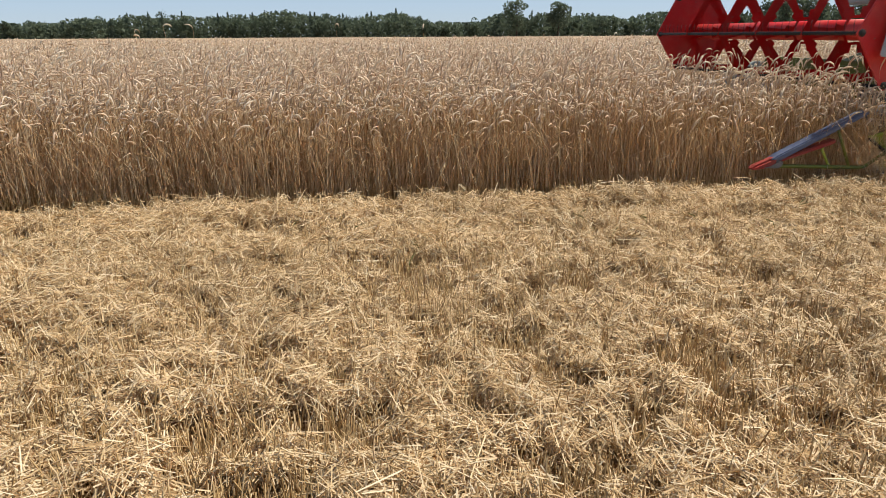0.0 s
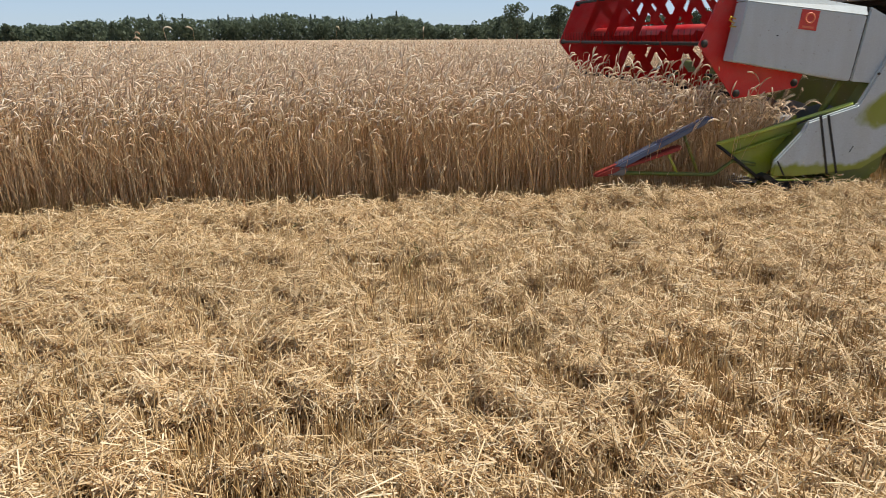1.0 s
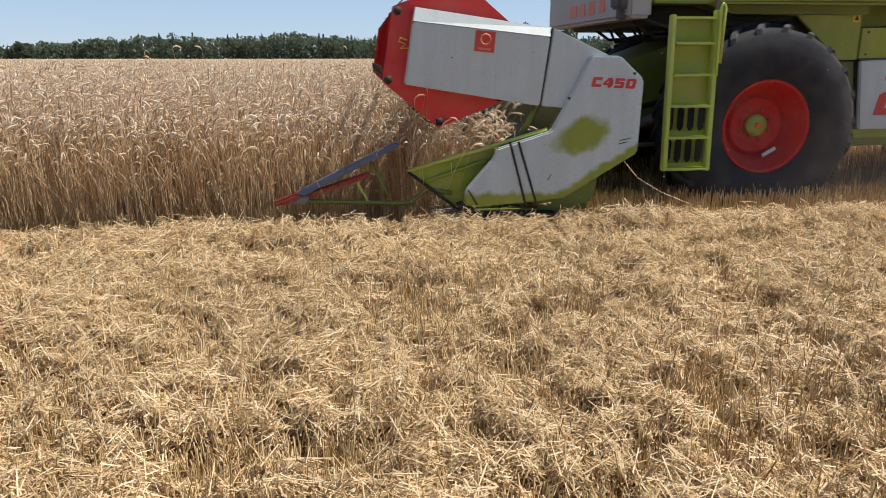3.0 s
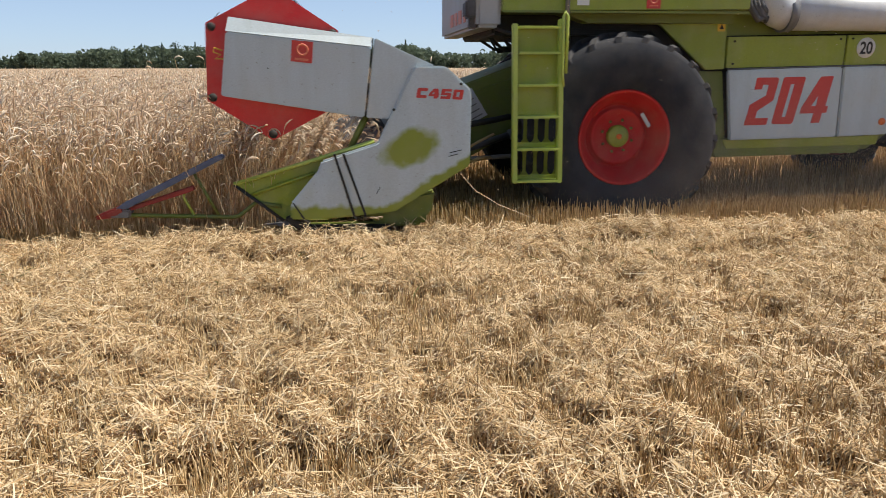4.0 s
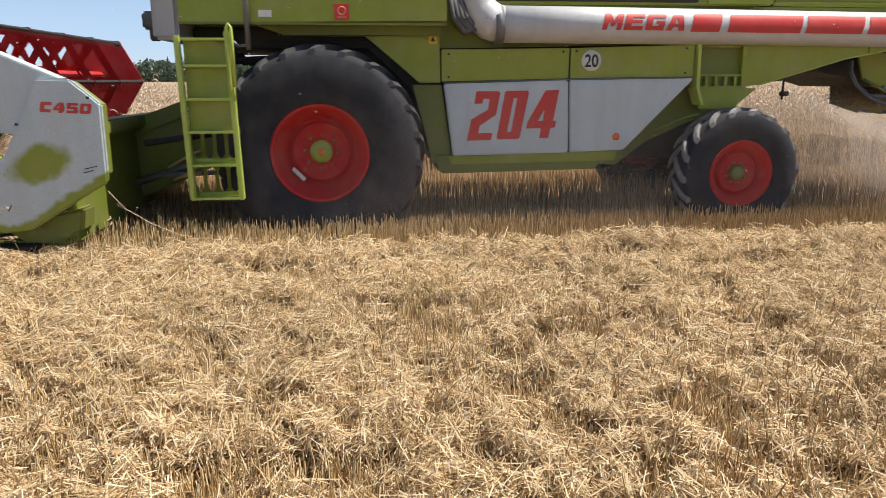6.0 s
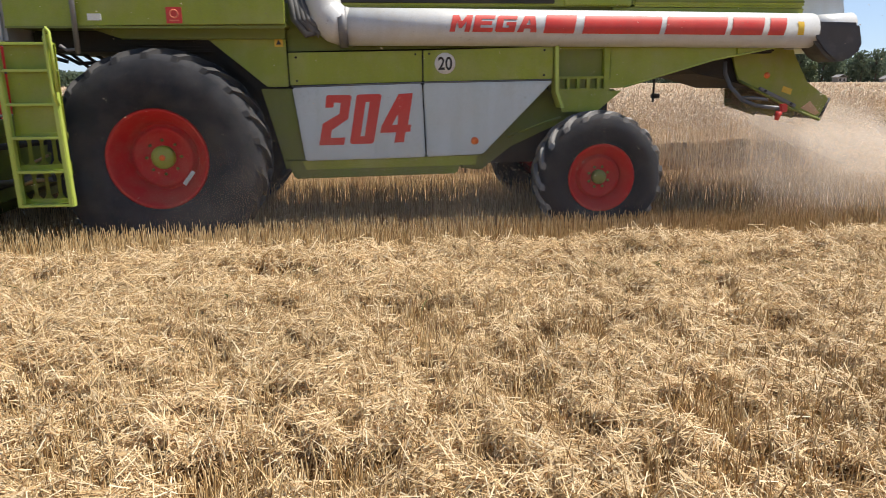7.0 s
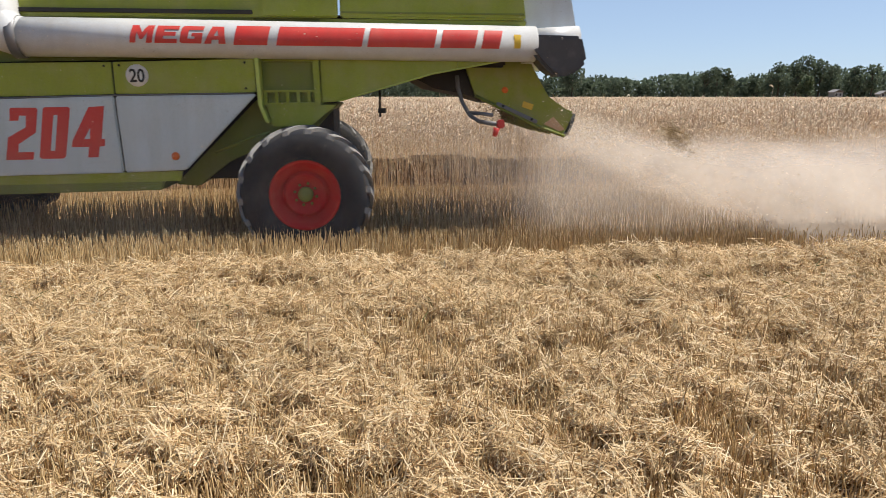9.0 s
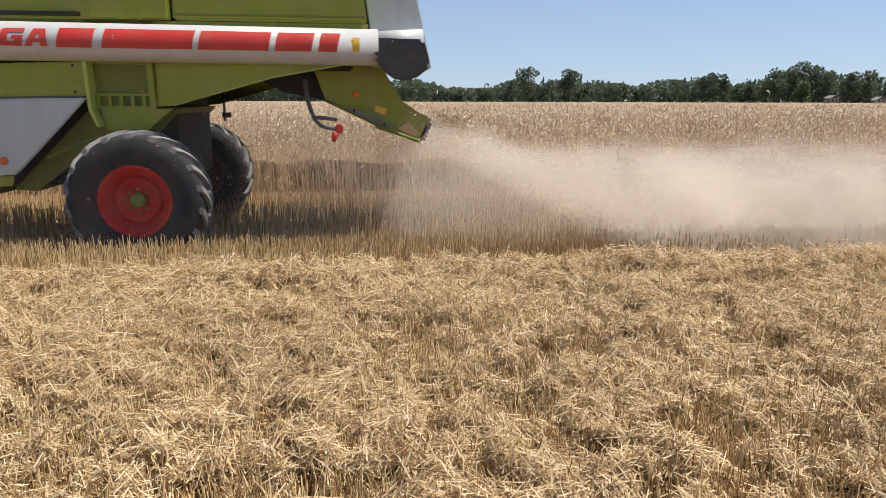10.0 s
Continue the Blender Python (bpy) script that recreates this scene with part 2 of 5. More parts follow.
BARK = paint("bark", (0.07, 0.055, 0.04), 0.9, 0.4, (0.14, 0.12, 0.10))
WALLWHITE = paint("weathered_render", (0.26, 0.26, 0.25), 0.8, 0.4)
ROOFGREY = paint("grey_roof_sheet", (0.20, 0.20, 0.21), 0.7, 0.4)


def smooth_range(nodes, links, value, a, b, c=0.0, d=1.0):
    m = nodes.new("ShaderNodeMapRange")
    m.interpolation_type = "SMOOTHSTEP"
    for i, v in zip(range(1, 5), (a, b, c, d)):
        m.inputs[i].default_value = v
    links.new(value, m.inputs[0])
    return m.outputs[0]


def dust_shader(nodes, links, f):
    """Tan dust: the share f of the light is caught and scattered, the rest goes through."""
    dif, tra, clear = nodes.new("ShaderNodeBsdfDiffuse"), nodes.new("ShaderNodeBsdfTranslucent"), nodes.new("ShaderNodeBsdfTransparent")
    for b in (dif, tra):
        b.inputs[0].default_value = (0.89, 0.80, 0.70, 1)
    half, veil = nodes.new("ShaderNodeMixShader"), nodes.new("ShaderNodeMixShader")
    half.inputs[0].default_value = 0.5
    links.new(dif.outputs[0], half.inputs[1])
    links.new(tra.outputs[0], half.inputs[2])
    links.new(f, veil.inputs[0])
    links.new(clear.outputs[0], veil.inputs[1])
    links.new(half.outputs[0], veil.inputs[2])
    links.new(veil.outputs[0], nodes["Material Output"].inputs[0])


def dust_base(name, big_scale, fine_scale):
    m, nodes, links, p = material(name, 1.0)
    nodes.remove(p)
    co, sep = nodes.new("ShaderNodeTexCoord"), nodes.new("ShaderNodeSeparateXYZ")
    links.new(co.outputs["Object"], sep.inputs[0])
    big, fine = noise_tex(nodes, links, big_scale, 5.0, rough=0.6), noise_tex(nodes, links, fine_scale, 4.0, rough=0.6)
    n = math_node(nodes, links, "MULTIPLY_ADD", big, 0.65, math_node(nodes, links, "MULTIPLY", fine, 0.35))
    return m, nodes, links, sep.outputs[0], sep.outputs[2], n


def haze_dust():
    """The plume: a stream that falls from the spreader, a rolling bank behind it, thin dust below."""
    m, nodes, links, x, z, n = dust_base("fine_dust", 0.8, 2.6)
    clouds = smooth_range(nodes, links, n, 0.34, 0.62, 0.66, 1.0)
    wob = math_node(nodes, links, "MULTIPLY_ADD", n, 0.9, -0.45)
    # upper edge: down from the chute, then level and puffy
    sink = smooth_range(nodes, links, x, 6.6, 8.3, 0.0, 0.36)
    puff = smooth_range(nodes, links, x, 7.4, 9.2, 0.15, 1.0)
    zt = math_node(nodes, links, "ADD", math_node(nodes, links, "ADD", z, sink), math_node(nodes, links, "MULTIPLY", wob, puff))
    top = smooth_range(nodes, links, zt, 1.06, 1.42, 1.0, 0.0)
    # under the falling stream the dust is thin
    fall = math_node(nodes, links, "ADD", z, math_node(nodes, links, "MULTIPLY_ADD", x, 0.50, -4.56))
    fall = math_node(nodes, links, "MULTIPLY_ADD", wob, 0.25, fall)
    body = smooth_range(nodes, links, fall, -0.30, 0.14, 0.33, 1.0)
    start = smooth_range(nodes, links, x, 3.9, 6.9, 0.0, 1.0)
    f = clouds
    for k in (top, body, start):
        f = math_node(nodes, links, "MULTIPLY", f, k)
    dust_shader(nodes, links, math_node(nodes, links, "MULTIPLY", f, 0.45))
    return m


def thin_dust():
    """Dust stirred up beside the wheels and under the body: barely there."""
    m, nodes, links, x, z, n = dust_base("stirred_dust", 1.1, 3.5)
    f = smooth_range(nodes, links, n, 0.36, 0.64, 0.25, 1.0)
    for k in (smooth_range(nodes, links, x, -1.3, 0.9), smooth_range(nodes, links, x, 2.6, 5.2, 1.0, 0.55), smooth_range(nodes, links, x, 6.0, 7.6, 1.0, 0.0),
              smooth_range(nodes, links, z, 0.7, 1.75, 1.0, 0.0)):
        f = math_node(nodes, links, "MULTIPLY", f, k)
    dust_shader(nodes, links, math_node(nodes, links, "MULTIPLY", f, 0.06))
    return m


SOIL, CANOPY, DUST, STIRRED = soil(), canopy(), haze_dust(), thin_dust()


# ---- mesh helpers ----
def part(name, bm, mat, parent=None, label=""):
    """Links a bmesh (or mesh) as one object under a thing or part."""
    if isinstance(bm, bmesh.types.BMesh):
        me = bpy.data.meshes.new(name)
        bmesh.ops.recalc_face_normals(bm, faces=bm.faces)
        bm.to_mesh(me)
        bm.free()
    else:
        me = bm
    me.materials.clear()
    for x in (mat if isinstance(mat, (list, tuple)) else [mat]):
        me.materials.append(x)
    ob = new(name, me)
    ob.parent = parent
    if label:
        tagged(ob, label)
    return ob


def soften(bm, width, segments=2):
    if width > 0:
        edges = [e for e in bm.edges if len(e.link_faces) == 2 and e.calc_face_angle(0) > 0.5]
        bmesh.ops.bevel(bm, geom=edges, offset=width, segments=segments, affect="EDGES", clamp_overlap=True)
    return bm


def block(x0, x1, y0, y1, z0, z1, soft=0.008):
    bm = bmesh.new()
    bmesh.ops.create_cube(bm, size=1, matrix=Matrix.Translation(((x0 + x1) / 2, (y0 + y1) / 2, (z0 + z1) / 2)) @ Matrix.Diagonal((x1 - x0, y1 - y0, z1 - z0, 1)))
    return soften(bm, soft)


def slab(pts, y0, y1, soft=0.006, slant=0.0):
    """A plate with outline pts (x, z) from y0 to y1; slant leans its front face back with height."""
    bm = bmesh.new()
    front = [bm.verts.new((x, y0 + slant * z, z)) for x, z in pts]
    back = [bm.verts.new((x, y1, z)) for x, z in pts]
    bm.faces.new(front)
    bm.faces.new(back[::-1])
    n = len(pts)
    for i in range(n):
        bm.faces.new((front[i], back[i], back[(i + 1) % n], front[(i + 1) % n]))
    bmesh.ops.recalc_face_normals(bm, faces=bm.faces)
    return soften(bm, soft)


def join(*bms):
    out = bmesh.new()
    for b in bms:
        me = bpy.data.meshes.new("tmp")
        b.to_mesh(me)
        b.free()
        out.from_mesh(me)
        bpy.data.meshes.remove(me)
    return out


def rod(points, r, sides=10, caps=True):
    """A bent round bar along the points."""
    bm = bmesh.new()
    pts = [Vector(p) for p in points]
    rings = []
    for i, p in enumerate(pts):
        d = (pts[min(i + 1, len(pts) - 1)] - pts[max(i - 1, 0)]).normalized()
        ref = Vector((0, 1, 0)) if abs(d.y) < 0.9 else Vector((1, 0, 0))
        a = d.cross(ref).normalized()
        b = d.cross(a)
        rr = r[i] if isinstance(r, (list, tuple)) else r
        rings.append([bm.verts.new(p + rr * (a * math.cos(k) + b * math.sin(k))) for k in (2 * math.pi * j / sides for j in range(sides))])
    for A, B in zip(rings, rings[1:]):
        for j in range(sides):
            f = bm.faces.new((A[j], A[(j + 1) % sides], B[(j + 1) % sides], B[j]))
            f.smooth = True
    if caps:
        bm.faces.new(rings[0][::-1])
        bm.faces.new(rings[-1])
    bmesh.ops.recalc_face_normals(bm, faces=bm.faces)
    return bm


def turned(profile, sides=48, closed=False):
    """A solid of revolution about the y axis; profile: (y, radius)."""
    bm = bmesh.new()
    rings = []
    for y, r in profile:
        if r < 1e-4:
            rings.append([bm.verts.new((0, y, 0))])
        else:
            rings.append([bm.verts.new((r * math.cos(k), y, r * math.sin(k))) for k in (2 * math.pi * j / sides for j in range(sides))])
    pairs = list(zip(rings, rings[1:])) + ([(rings[-1], rings[0])] if closed else [])
    for A, B in pairs:
        for j in range(sides):
            k = (j + 1) % sides
            if len(A) == 1:
                f = bm.faces.new((A[0], B[k], B[j]))
            elif len(B) == 1:
                f = bm.faces.new((A[j], A[k], B[0]))
            else:
                f = bm.faces.new((A[j], A[k], B[k], B[j]))
            f.smooth = True
    bmesh.ops.recalc_face_normals(bm, faces=bm.faces)
    return bm


def moved(bm, m):
    bmesh.ops.transform(bm, matrix=m, verts=bm.verts)
    return bm


def sliced(me, co, step):
    """Cuts the lettering into level bands, so that it can follow a round surface."""
    bm = bmesh.new()
    bm.from_mesh(me)
    for i in range(1, int(co[:, 1].max() / step) + 1):
        bmesh.ops.bisect_plane(bm, geom=bm.verts[:] + bm.edges[:] + bm.faces[:], plane_co=(0, i * step, 0), plane_no=(0, 1, 0))
    bm.to_mesh(me)
    bm.free()
    out = np.empty(len(me.vertices) * 3)
    me.vertices.foreach_get("co", out)
    return out.reshape(-1, 3)


def lettering(body, size, shear=0.0, bold=0.0, depth=0.003, spacing=1.0):
    """A mesh of the words, x to the right and y up, the lower left corner at the origin, scaled to the size (width, height)."""
    cu = bpy.data.curves.new("words", "FONT")
    cu.body, cu.shear, cu.offset, cu.extrude, cu.space_character, cu.resolution_u = body, shear, bold, 0.01, spacing, 6
    ob = new("words", cu)
    bpy.context.view_layer.update()
    me = bpy.data.meshes.new_from_object(ob.evaluated_get(bpy.context.evaluated_depsgraph_get()))
    bpy.data.objects.remove(ob)
    co = np.empty(len(me.vertices) * 3)
    me.vertices.foreach_get("co", co)
    co = co.reshape(-1, 3)
    lo, hi = co.min(0), co.max(0)
    co = (co - lo) / np.maximum(hi - lo, 1e-6) * np.array([size[0], size[1], depth])
    me.vertices.foreach_set("co", co.ravel())
    return me, co


def on_side(body, x, z, w, h, y, mat, parent, name, shear=0.0, bold=0.0):
    """Words on an upright side that faces -y."""
    me, co = lettering(body, (w, h), shear, bold)
    out = np.stack([x + co[:, 0], y - co[:, 2], z + co[:, 1]], 1)
    me.vertices.foreach_set("co", out.ravel())
    me.update()
    return part(name, me, mat, parent)


# heavy block capitals and digits in a unit square
GLYPHS = {
    "M": [[(0, 0), (0, 1), (.3, 1), (.5, .56), (.7, 1), (1, 1), (1, 0), (.74, 0), (.74, .6), (.57, .2), (.43, .2), (.26, .6), (.26, 0)]],
    "E": [[(0, 0), (0, 1), (1, 1), (1, .76), (.36, .76), (.36, .62), (.9, .62), (.9, .4), (.36, .4), (.36, .24), (1, .24), (1, 0)]],
    "G": [[(.1, 0), (0, .1), (0, .9), (.1, 1), (1, 1), (1, .74), (.34, .74), (.34, .26), (.66, .26), (.66, .38), (.5, .38), (.5, .58), (1, .58), (1, 0)]],
    "A": [[(0, 0), (.24, 1), (.5, 1), (.5, .78), (.4, .42), (.5, .42), (.5, .22), (.36, .22), (.32, 0)], [(1, 0), (.68, 0), (.64, .22), (.5, .22), (.5, .42), (.6, .42), (.5, .78), (.5, 1), (.76, 1)]],
    "C": [[(.1, 0), (0, .1), (0, .9), (.1, 1), (1, 1), (1, .7), (.38, .7), (.38, .3), (1, .3), (1, 0)]],
    "4": [[(0, .22), (.5, .22), (.5, .44), (.3, .44), (.5, .7), (.5, 1), (.42, 1), (0, .46)], [(.5, 0), (.84, 0), (.84, .22), (1, .22), (1, .44), (.84, .44), (.84, 1), (.5, 1)]],
    "5": [[(0, 0), (0, .26), (.62, .26), (.62, .4), (0, .4), (0, 1), (1, 1), (1, .76), (.36, .76), (.36, .64), (.9, .64), (1, .54), (1, .08), (.9, 0)]],
    "0": [[(.5, 0), (.1, 0), (0, .1), (0, .9), (.1, 1), (.5, 1), (.5, .74), (.36, .74), (.36, .26), (.5, .26)], [(.5, 0), (.9, 0), (1, .1), (1, .9), (.9, 1), (.5, 1), (.5, .74), (.64, .74), (.64, .26), (.5, .26)]],
}


def block_words(body, w, h, lean=0.2, gap=0.22):
    """A flat mesh of block letters, x to the right and y up, the lower left corner at the origin."""
    cell = (w - lean * h) / (len(body) + gap * (len(body) - 1))
    bm = bmesh.new()
    for i, ch in enumerate(body):
        for stroke in GLYPHS[ch]:
            bm.faces.new([bm.verts.new((cell * ((1 + gap) * i + x) + lean * h * z, h * z, 0.0)) for x, z in stroke])
    bmesh.ops.triangulate(bm, faces=bm.faces)
    me = bpy.data.meshes.new("words")
    bm.to_mesh(me)
    bm.free()
    co = np.empty(len(me.vertices) * 3)
    me.vertices.foreach_get("co", co)
    return me, co.reshape(-1, 3)


def disc(x, z, y, r, t=0.006, sides=28):
    return moved(turned([(-t, 0), (-t, r), (0, r), (0, 0)], sides), Matrix.Translation((x, y, z)))


def big_mesh(name, verts, faces, mats, index=None):
    """A mesh from arrays: verts (n, 3), faces (m, k)."""
    me = bpy.data.meshes.new(name)
    k = faces.shape[1]
    me.vertices.add(len(verts))
    me.loops.add(faces.size)
    me.polygons.add(len(faces))
    me.vertices.foreach_set("co", np.ascontiguousarray(verts, dtype=np.float32).ravel())
    me.loops.foreach_set("vertex_index", np.ascontiguousarray(faces, dtype=np.int32).ravel())
    me.polygons.foreach_set("loop_start", np.arange(0, faces.size, k, dtype=np.int32))
    me.polygons.foreach_set("loop_total", np.full(len(faces), k, dtype=np.int32))
    if index is not None:
        me.polygons.foreach_set("material_index", np.ascontiguousarray(index, dtype=np.int32))
    for m in mats:
        me.materials.append(m)
    me.update(calc_edges=True)
    me.validate()
    return me


def strands(P, R, sides=3):
    """Round strands: P (n, k, 3) middles, R (n, k) radii. Returns verts, quads."""
    n, k, _ = P.shape
    d = np.empty_like(P)
    d[:, 1:-1] = P[:, 2:] - P[:, :-2]
    d[:, 0], d[:, -1] = P[:, 1] - P[:, 0], P[:, -1] - P[:, -2]
    d /= np.linalg.norm(d, axis=2, keepdims=True) + 1e-9
    ref = np.array([0.31, 0.77, 0.55]) / np.linalg.norm([0.31, 0.77, 0.55])
    a = np.cross(d, ref)
    a /= np.linalg.norm(a, axis=2, keepdims=True) + 1e-9
    b = np.cross(d, a)
    ang = 2 * np.pi * np.arange(sides) / sides
    V = P[:, :, None] + R[:, :, None, None] * (np.cos(ang)[:, None] * a[:, :, None] + np.sin(ang)[:, None] * b[:, :, None])
    base = np.arange(n)[:, None, None] * (k * sides)
    i, j = np.arange(k - 1)[None, :, None], np.arange(sides)[None, None, :]
    j2 = (j + 1) % sides
    F = np.stack([base + i * sides + j, base + i * sides + j2, base + (i + 1) * sides + j2, base + (i + 1) * sides + j], -1)
    return V.reshape(-1, 3), F.reshape(-1, 4)


def ribbons(P, W):
    """Leaf blades: P (n, k, 3), W (n, k) half widths, lying roughly level across."""
    n, k, _ = P.shape
    d = P[:, -1] - P[:, 0]
    s = np.stack([-d[:, 1], d[:, 0], 0.2 * np.ones(n)], 1)
    s /= np.linalg.norm(s, axis=1, keepdims=True) + 1e-9
    V = np.stack([P - W[:, :, None] * s[:, None], P + W[:, :, None] * s[:, None]], 2)
    base, i = np.arange(n)[:, None] * (2 * k), np.arange(k - 1)[None]
    F = np.stack([base + 2 * i, base + 2 * i + 1, base + 2 * i + 3, base + 2 * i + 2], -1)
    return V.reshape(-1, 3), F.reshape(-1, 4)


def gather(name, lots, mats):
    """One mesh of several (verts, quads, material index) lots."""
    V, F, I, off = [], [], [], 0
    for v, f, i in lots:
        V.append(v), F.append(f + off), I.append(np.full(len(f), i))
        off += len(v)
    return big_mesh(name, np.concatenate(V), np.concatenate(F), mats, np.concatenate(I))


def value_noise(x, y, scale, seed):
    """Smooth noise in 0..1 over arrays."""
    g = np.random.RandomState(seed).rand(128, 128)
    x, y = np.asarray(x) / scale + 37.0, np.asarray(y) / scale + 61.0
    i, j = np.floor(x).astype(int), np.floor(y).astype(int)
    fx, fy = x - i, y - j
    fx, fy = fx * fx * (3 - 2 * fx), fy * fy * (3 - 2 * fy)
    q = lambda a, b: g[a % 128, b % 128]
    return (q(i, j) * (1 - fx) + q(i + 1, j) * fx) * (1 - fy) + (q(i, j + 1) * (1 - fx) + q(i + 1, j + 1) * fx) * fy


# ---- ground ----
EDGE = -0.78                # v of the cut edge
FAR_EDGE = 3.55             # v of the far edge of the swath being cut
CUT = 0.25                  # stubble height


def uv_of(x, y):
    c, s = math.cos(radians(HEADING)), math.sin(radians(HEADING))
    return c * x + s * (y - 6.535), -s * x + c * (y - 6.535)


def xy_of(u, v):
    c, s = math.cos(radians(HEADING)), math.sin(radians(HEADING))
    return c * u - s * v, 6.535 + s * u + c * v


def litter(x, y):
    """Depth of the straw litter on the mown side."""
    u, v = uv_of(x, y)
    lumps = value_noise(u * 0.7, v, 0.13, 3) * 0.46 + value_noise(u * 0.8, v, 0.062, 4) * 0.36 + value_noise(u * 0.6, v, 0.33, 7) * 0.18
    wide = value_noise(x, y, 0.8, 5)
    row = np.exp(-((v - (EDGE - 0.34) - 0.16 * (value_noise(u, v * 0, 0.7, 6) - 0.5)) / 0.26) ** 2)
    mat = np.clip((lumps - 0.34 + 0.12 * (wide - 0.5) + 0.12 * row) / 0.20, 0, 1)
    mat = np.maximum(mat * mat * (3 - 2 * mat), 0.7 * row)
    h = 0.010 + mat * (0.045 + 0.055 * wide + 0.085 * value_noise(u, v, 0.055, 8)) + row * (0.035 + 0.055 * mat)
    return np.where(v < EDGE - 0.03, h * np.clip((EDGE - v) / 0.12, 0, 1), 0.0)


def grid(lo, hi, fine_lo, fine_hi, step, growth=1.16):
    mid = list(np.arange(fine_lo, fine_hi + 1e-6, step))
    out, s = [], step
    x = fine_hi
    while x < hi:
        s *= growth
        x += s
        out.append(min(x, hi))
    pre, s, x = [], step, fine_lo
    while x > lo:
        s *= growth
        x -= s
        pre.append(max(x, lo))
    return np.array(pre[::-1] + mid + out)


def sheet(name, gx, gy, height, mat, xform=None):
    X, Y = np.meshgrid(gx, gy)
    Z = height(X, Y)
    V = np.stack([X, Y, Z], -1).reshape(-1, 3)
    nx, ny = len(gx), len(gy)
    j, i = np.meshgrid(np.arange(ny - 1), np.arange(nx - 1), indexing="ij")
    a = (j * nx + i).ravel()
    me = big_mesh(name, V, np.stack([a, a + 1, a + nx + 1, a + nx], 1), [mat])
    me.polygons.foreach_set("use_smooth", np.ones(len(me.polygons), dtype=bool))
    return new(name, me)


ground = sheet("ground", grid(-1500, 1500, -6.0, 6.6, 0.05), grid(-1200, 2500, 1.2, 7.4, 0.05), lambda x, y: 0.62 * litter(x, y) + 0.012 * value_noise(x, y, 0.3, 9), SOIL)
tagged(ground, "bare field soil under straw and stubble", "ground", kind="structure")

rng = np.random.RandomState(11)


def heap(name, n, x0, x1, y0, y1, keep, seed, mean=0.033, lmin=0.03, lmax=0.24, lift=0.035, bent=True, thick=1.0):
    """Loose straw lying in all directions on the litter."""
    g = np.random.RandomState(seed)
    x, y = g.uniform(x0, x1, n), g.uniform(y0, y1, n)
    ok = keep(x, y, g.rand(n))
    x, y = x[ok], y[ok]
    n = len(x)
    h = litter(x, y)
    L = np.clip(g.gamma(3.2, mean, n), lmin, lmax) * (0.65 + 0.7 * g.rand(n))
    # straw lies combed in wisps, along the slope of its clump
    comb = 4 * np.pi * value_noise(x, y, 0.085, seed + 1)
    az = np.where(g.rand(n) < 0.5, comb + g.normal(0, 0.5, n), g.uniform(0, 2 * np.pi, n))
    slope = (litter(x + 0.03 * np.cos(az), y + 0.03 * np.sin(az)) - litter(x - 0.03 * np.cos(az), y - 0.03 * np.sin(az))) / 0.06
    el = 0.6 * np.arctan(slope) + g.normal(0.05, 0.28, n)
    d = np.stack([np.cos(az) * np.cos(el), np.sin(az) * np.cos(el), np.sin(el)], 1)
    z = h * g.uniform(0.72, 1.0, n) + 0.006 + lift * g.rand(n) ** 2.0 * (0.3 + h / 0.10)
    mid = np.stack([x, y, z], 1)
    sag = np.stack([g.normal(0, 0.06, n), g.normal(0, 0.06, n), g.normal(0.02, 0.06, n)], 1) * L[:, None]
    a, c = mid - d * L[:, None] / 2, mid + d * L[:, None] / 2
    for e in (a, c):
        e[:, 2] = np.maximum(e[:, 2], litter(e[:, 0], e[:, 1]) * 0.55 + 0.003)
    r = g.uniform(0.0017, 0.0032, n) * thick
    if bent:
        v, f = strands(np.stack([a, mid + sag, c], 1), np.stack([r, r, r * 0.8], 1), 3)
    else:                                   # crushed and split pieces lie flat
        side = np.cross(d, np.stack([g.normal(0, 0.5, n), g.normal(0, 0.5, n), np.ones(n)], 1))
        side *= (r * 0.95 / (np.linalg.norm(side, axis=1) + 1e-9))[:, None]
        v = np.stack([a - side, a + side, c + 0.7 * side, c - 0.7 * side], 1).reshape(-1, 3)
        f = np.arange(4 * n).reshape(n, 4)
    me = big_mesh(name, v, f, [STRAW])
    return new(name, me)


def in_view(x, y, extra=0.5):
    return (np.abs(x) < 0.68 * y + extra) & (y > 1.55)


def mown(x, y, r):
    u, v = uv_of(x, y)
    dens = np.clip(0.14 + 16 * (litter(x, y) - 0.01), 0, 1) * np.clip(1.25 - 0.08 * y, 0.75, 1)
    return in_view(x, y) & (v < EDGE + 0.02) & (r < dens)


straw_litter = heap("straw_litter", 105000, -5.2, 5.6, 1.5, 7.4, mown, 21, mean=0.029, lmax=0.20, thick=1.05)
chopped = heap("chopped_straw", 640000, -5.2, 5.6, 1.5, 7.4, mown, 23, mean=0.027, lmin=0.03, lmax=0.15, bent=False)


def beside(x, y, r):
    u, v = uv_of(x, y)
    return ~in_view(x, y) & (v < EDGE) & (r < 0.5)


spread = heap("scattered_straw", 60000, -9, 9, -3.5, 7.6, beside, 25, mean=0.04, lmin=0.06, lmax=0.2, bent=False, thick=1.5)
tagged(spread, "thinly scattered straw on the mown field", "straw", kind="stuff")
tagged(chopped, "short chopped golden straw on the mown field", "straw", kind="stuff")
tagged(straw_litter, "loose golden straw strewn over the mown field", "straw", kind="stuff")


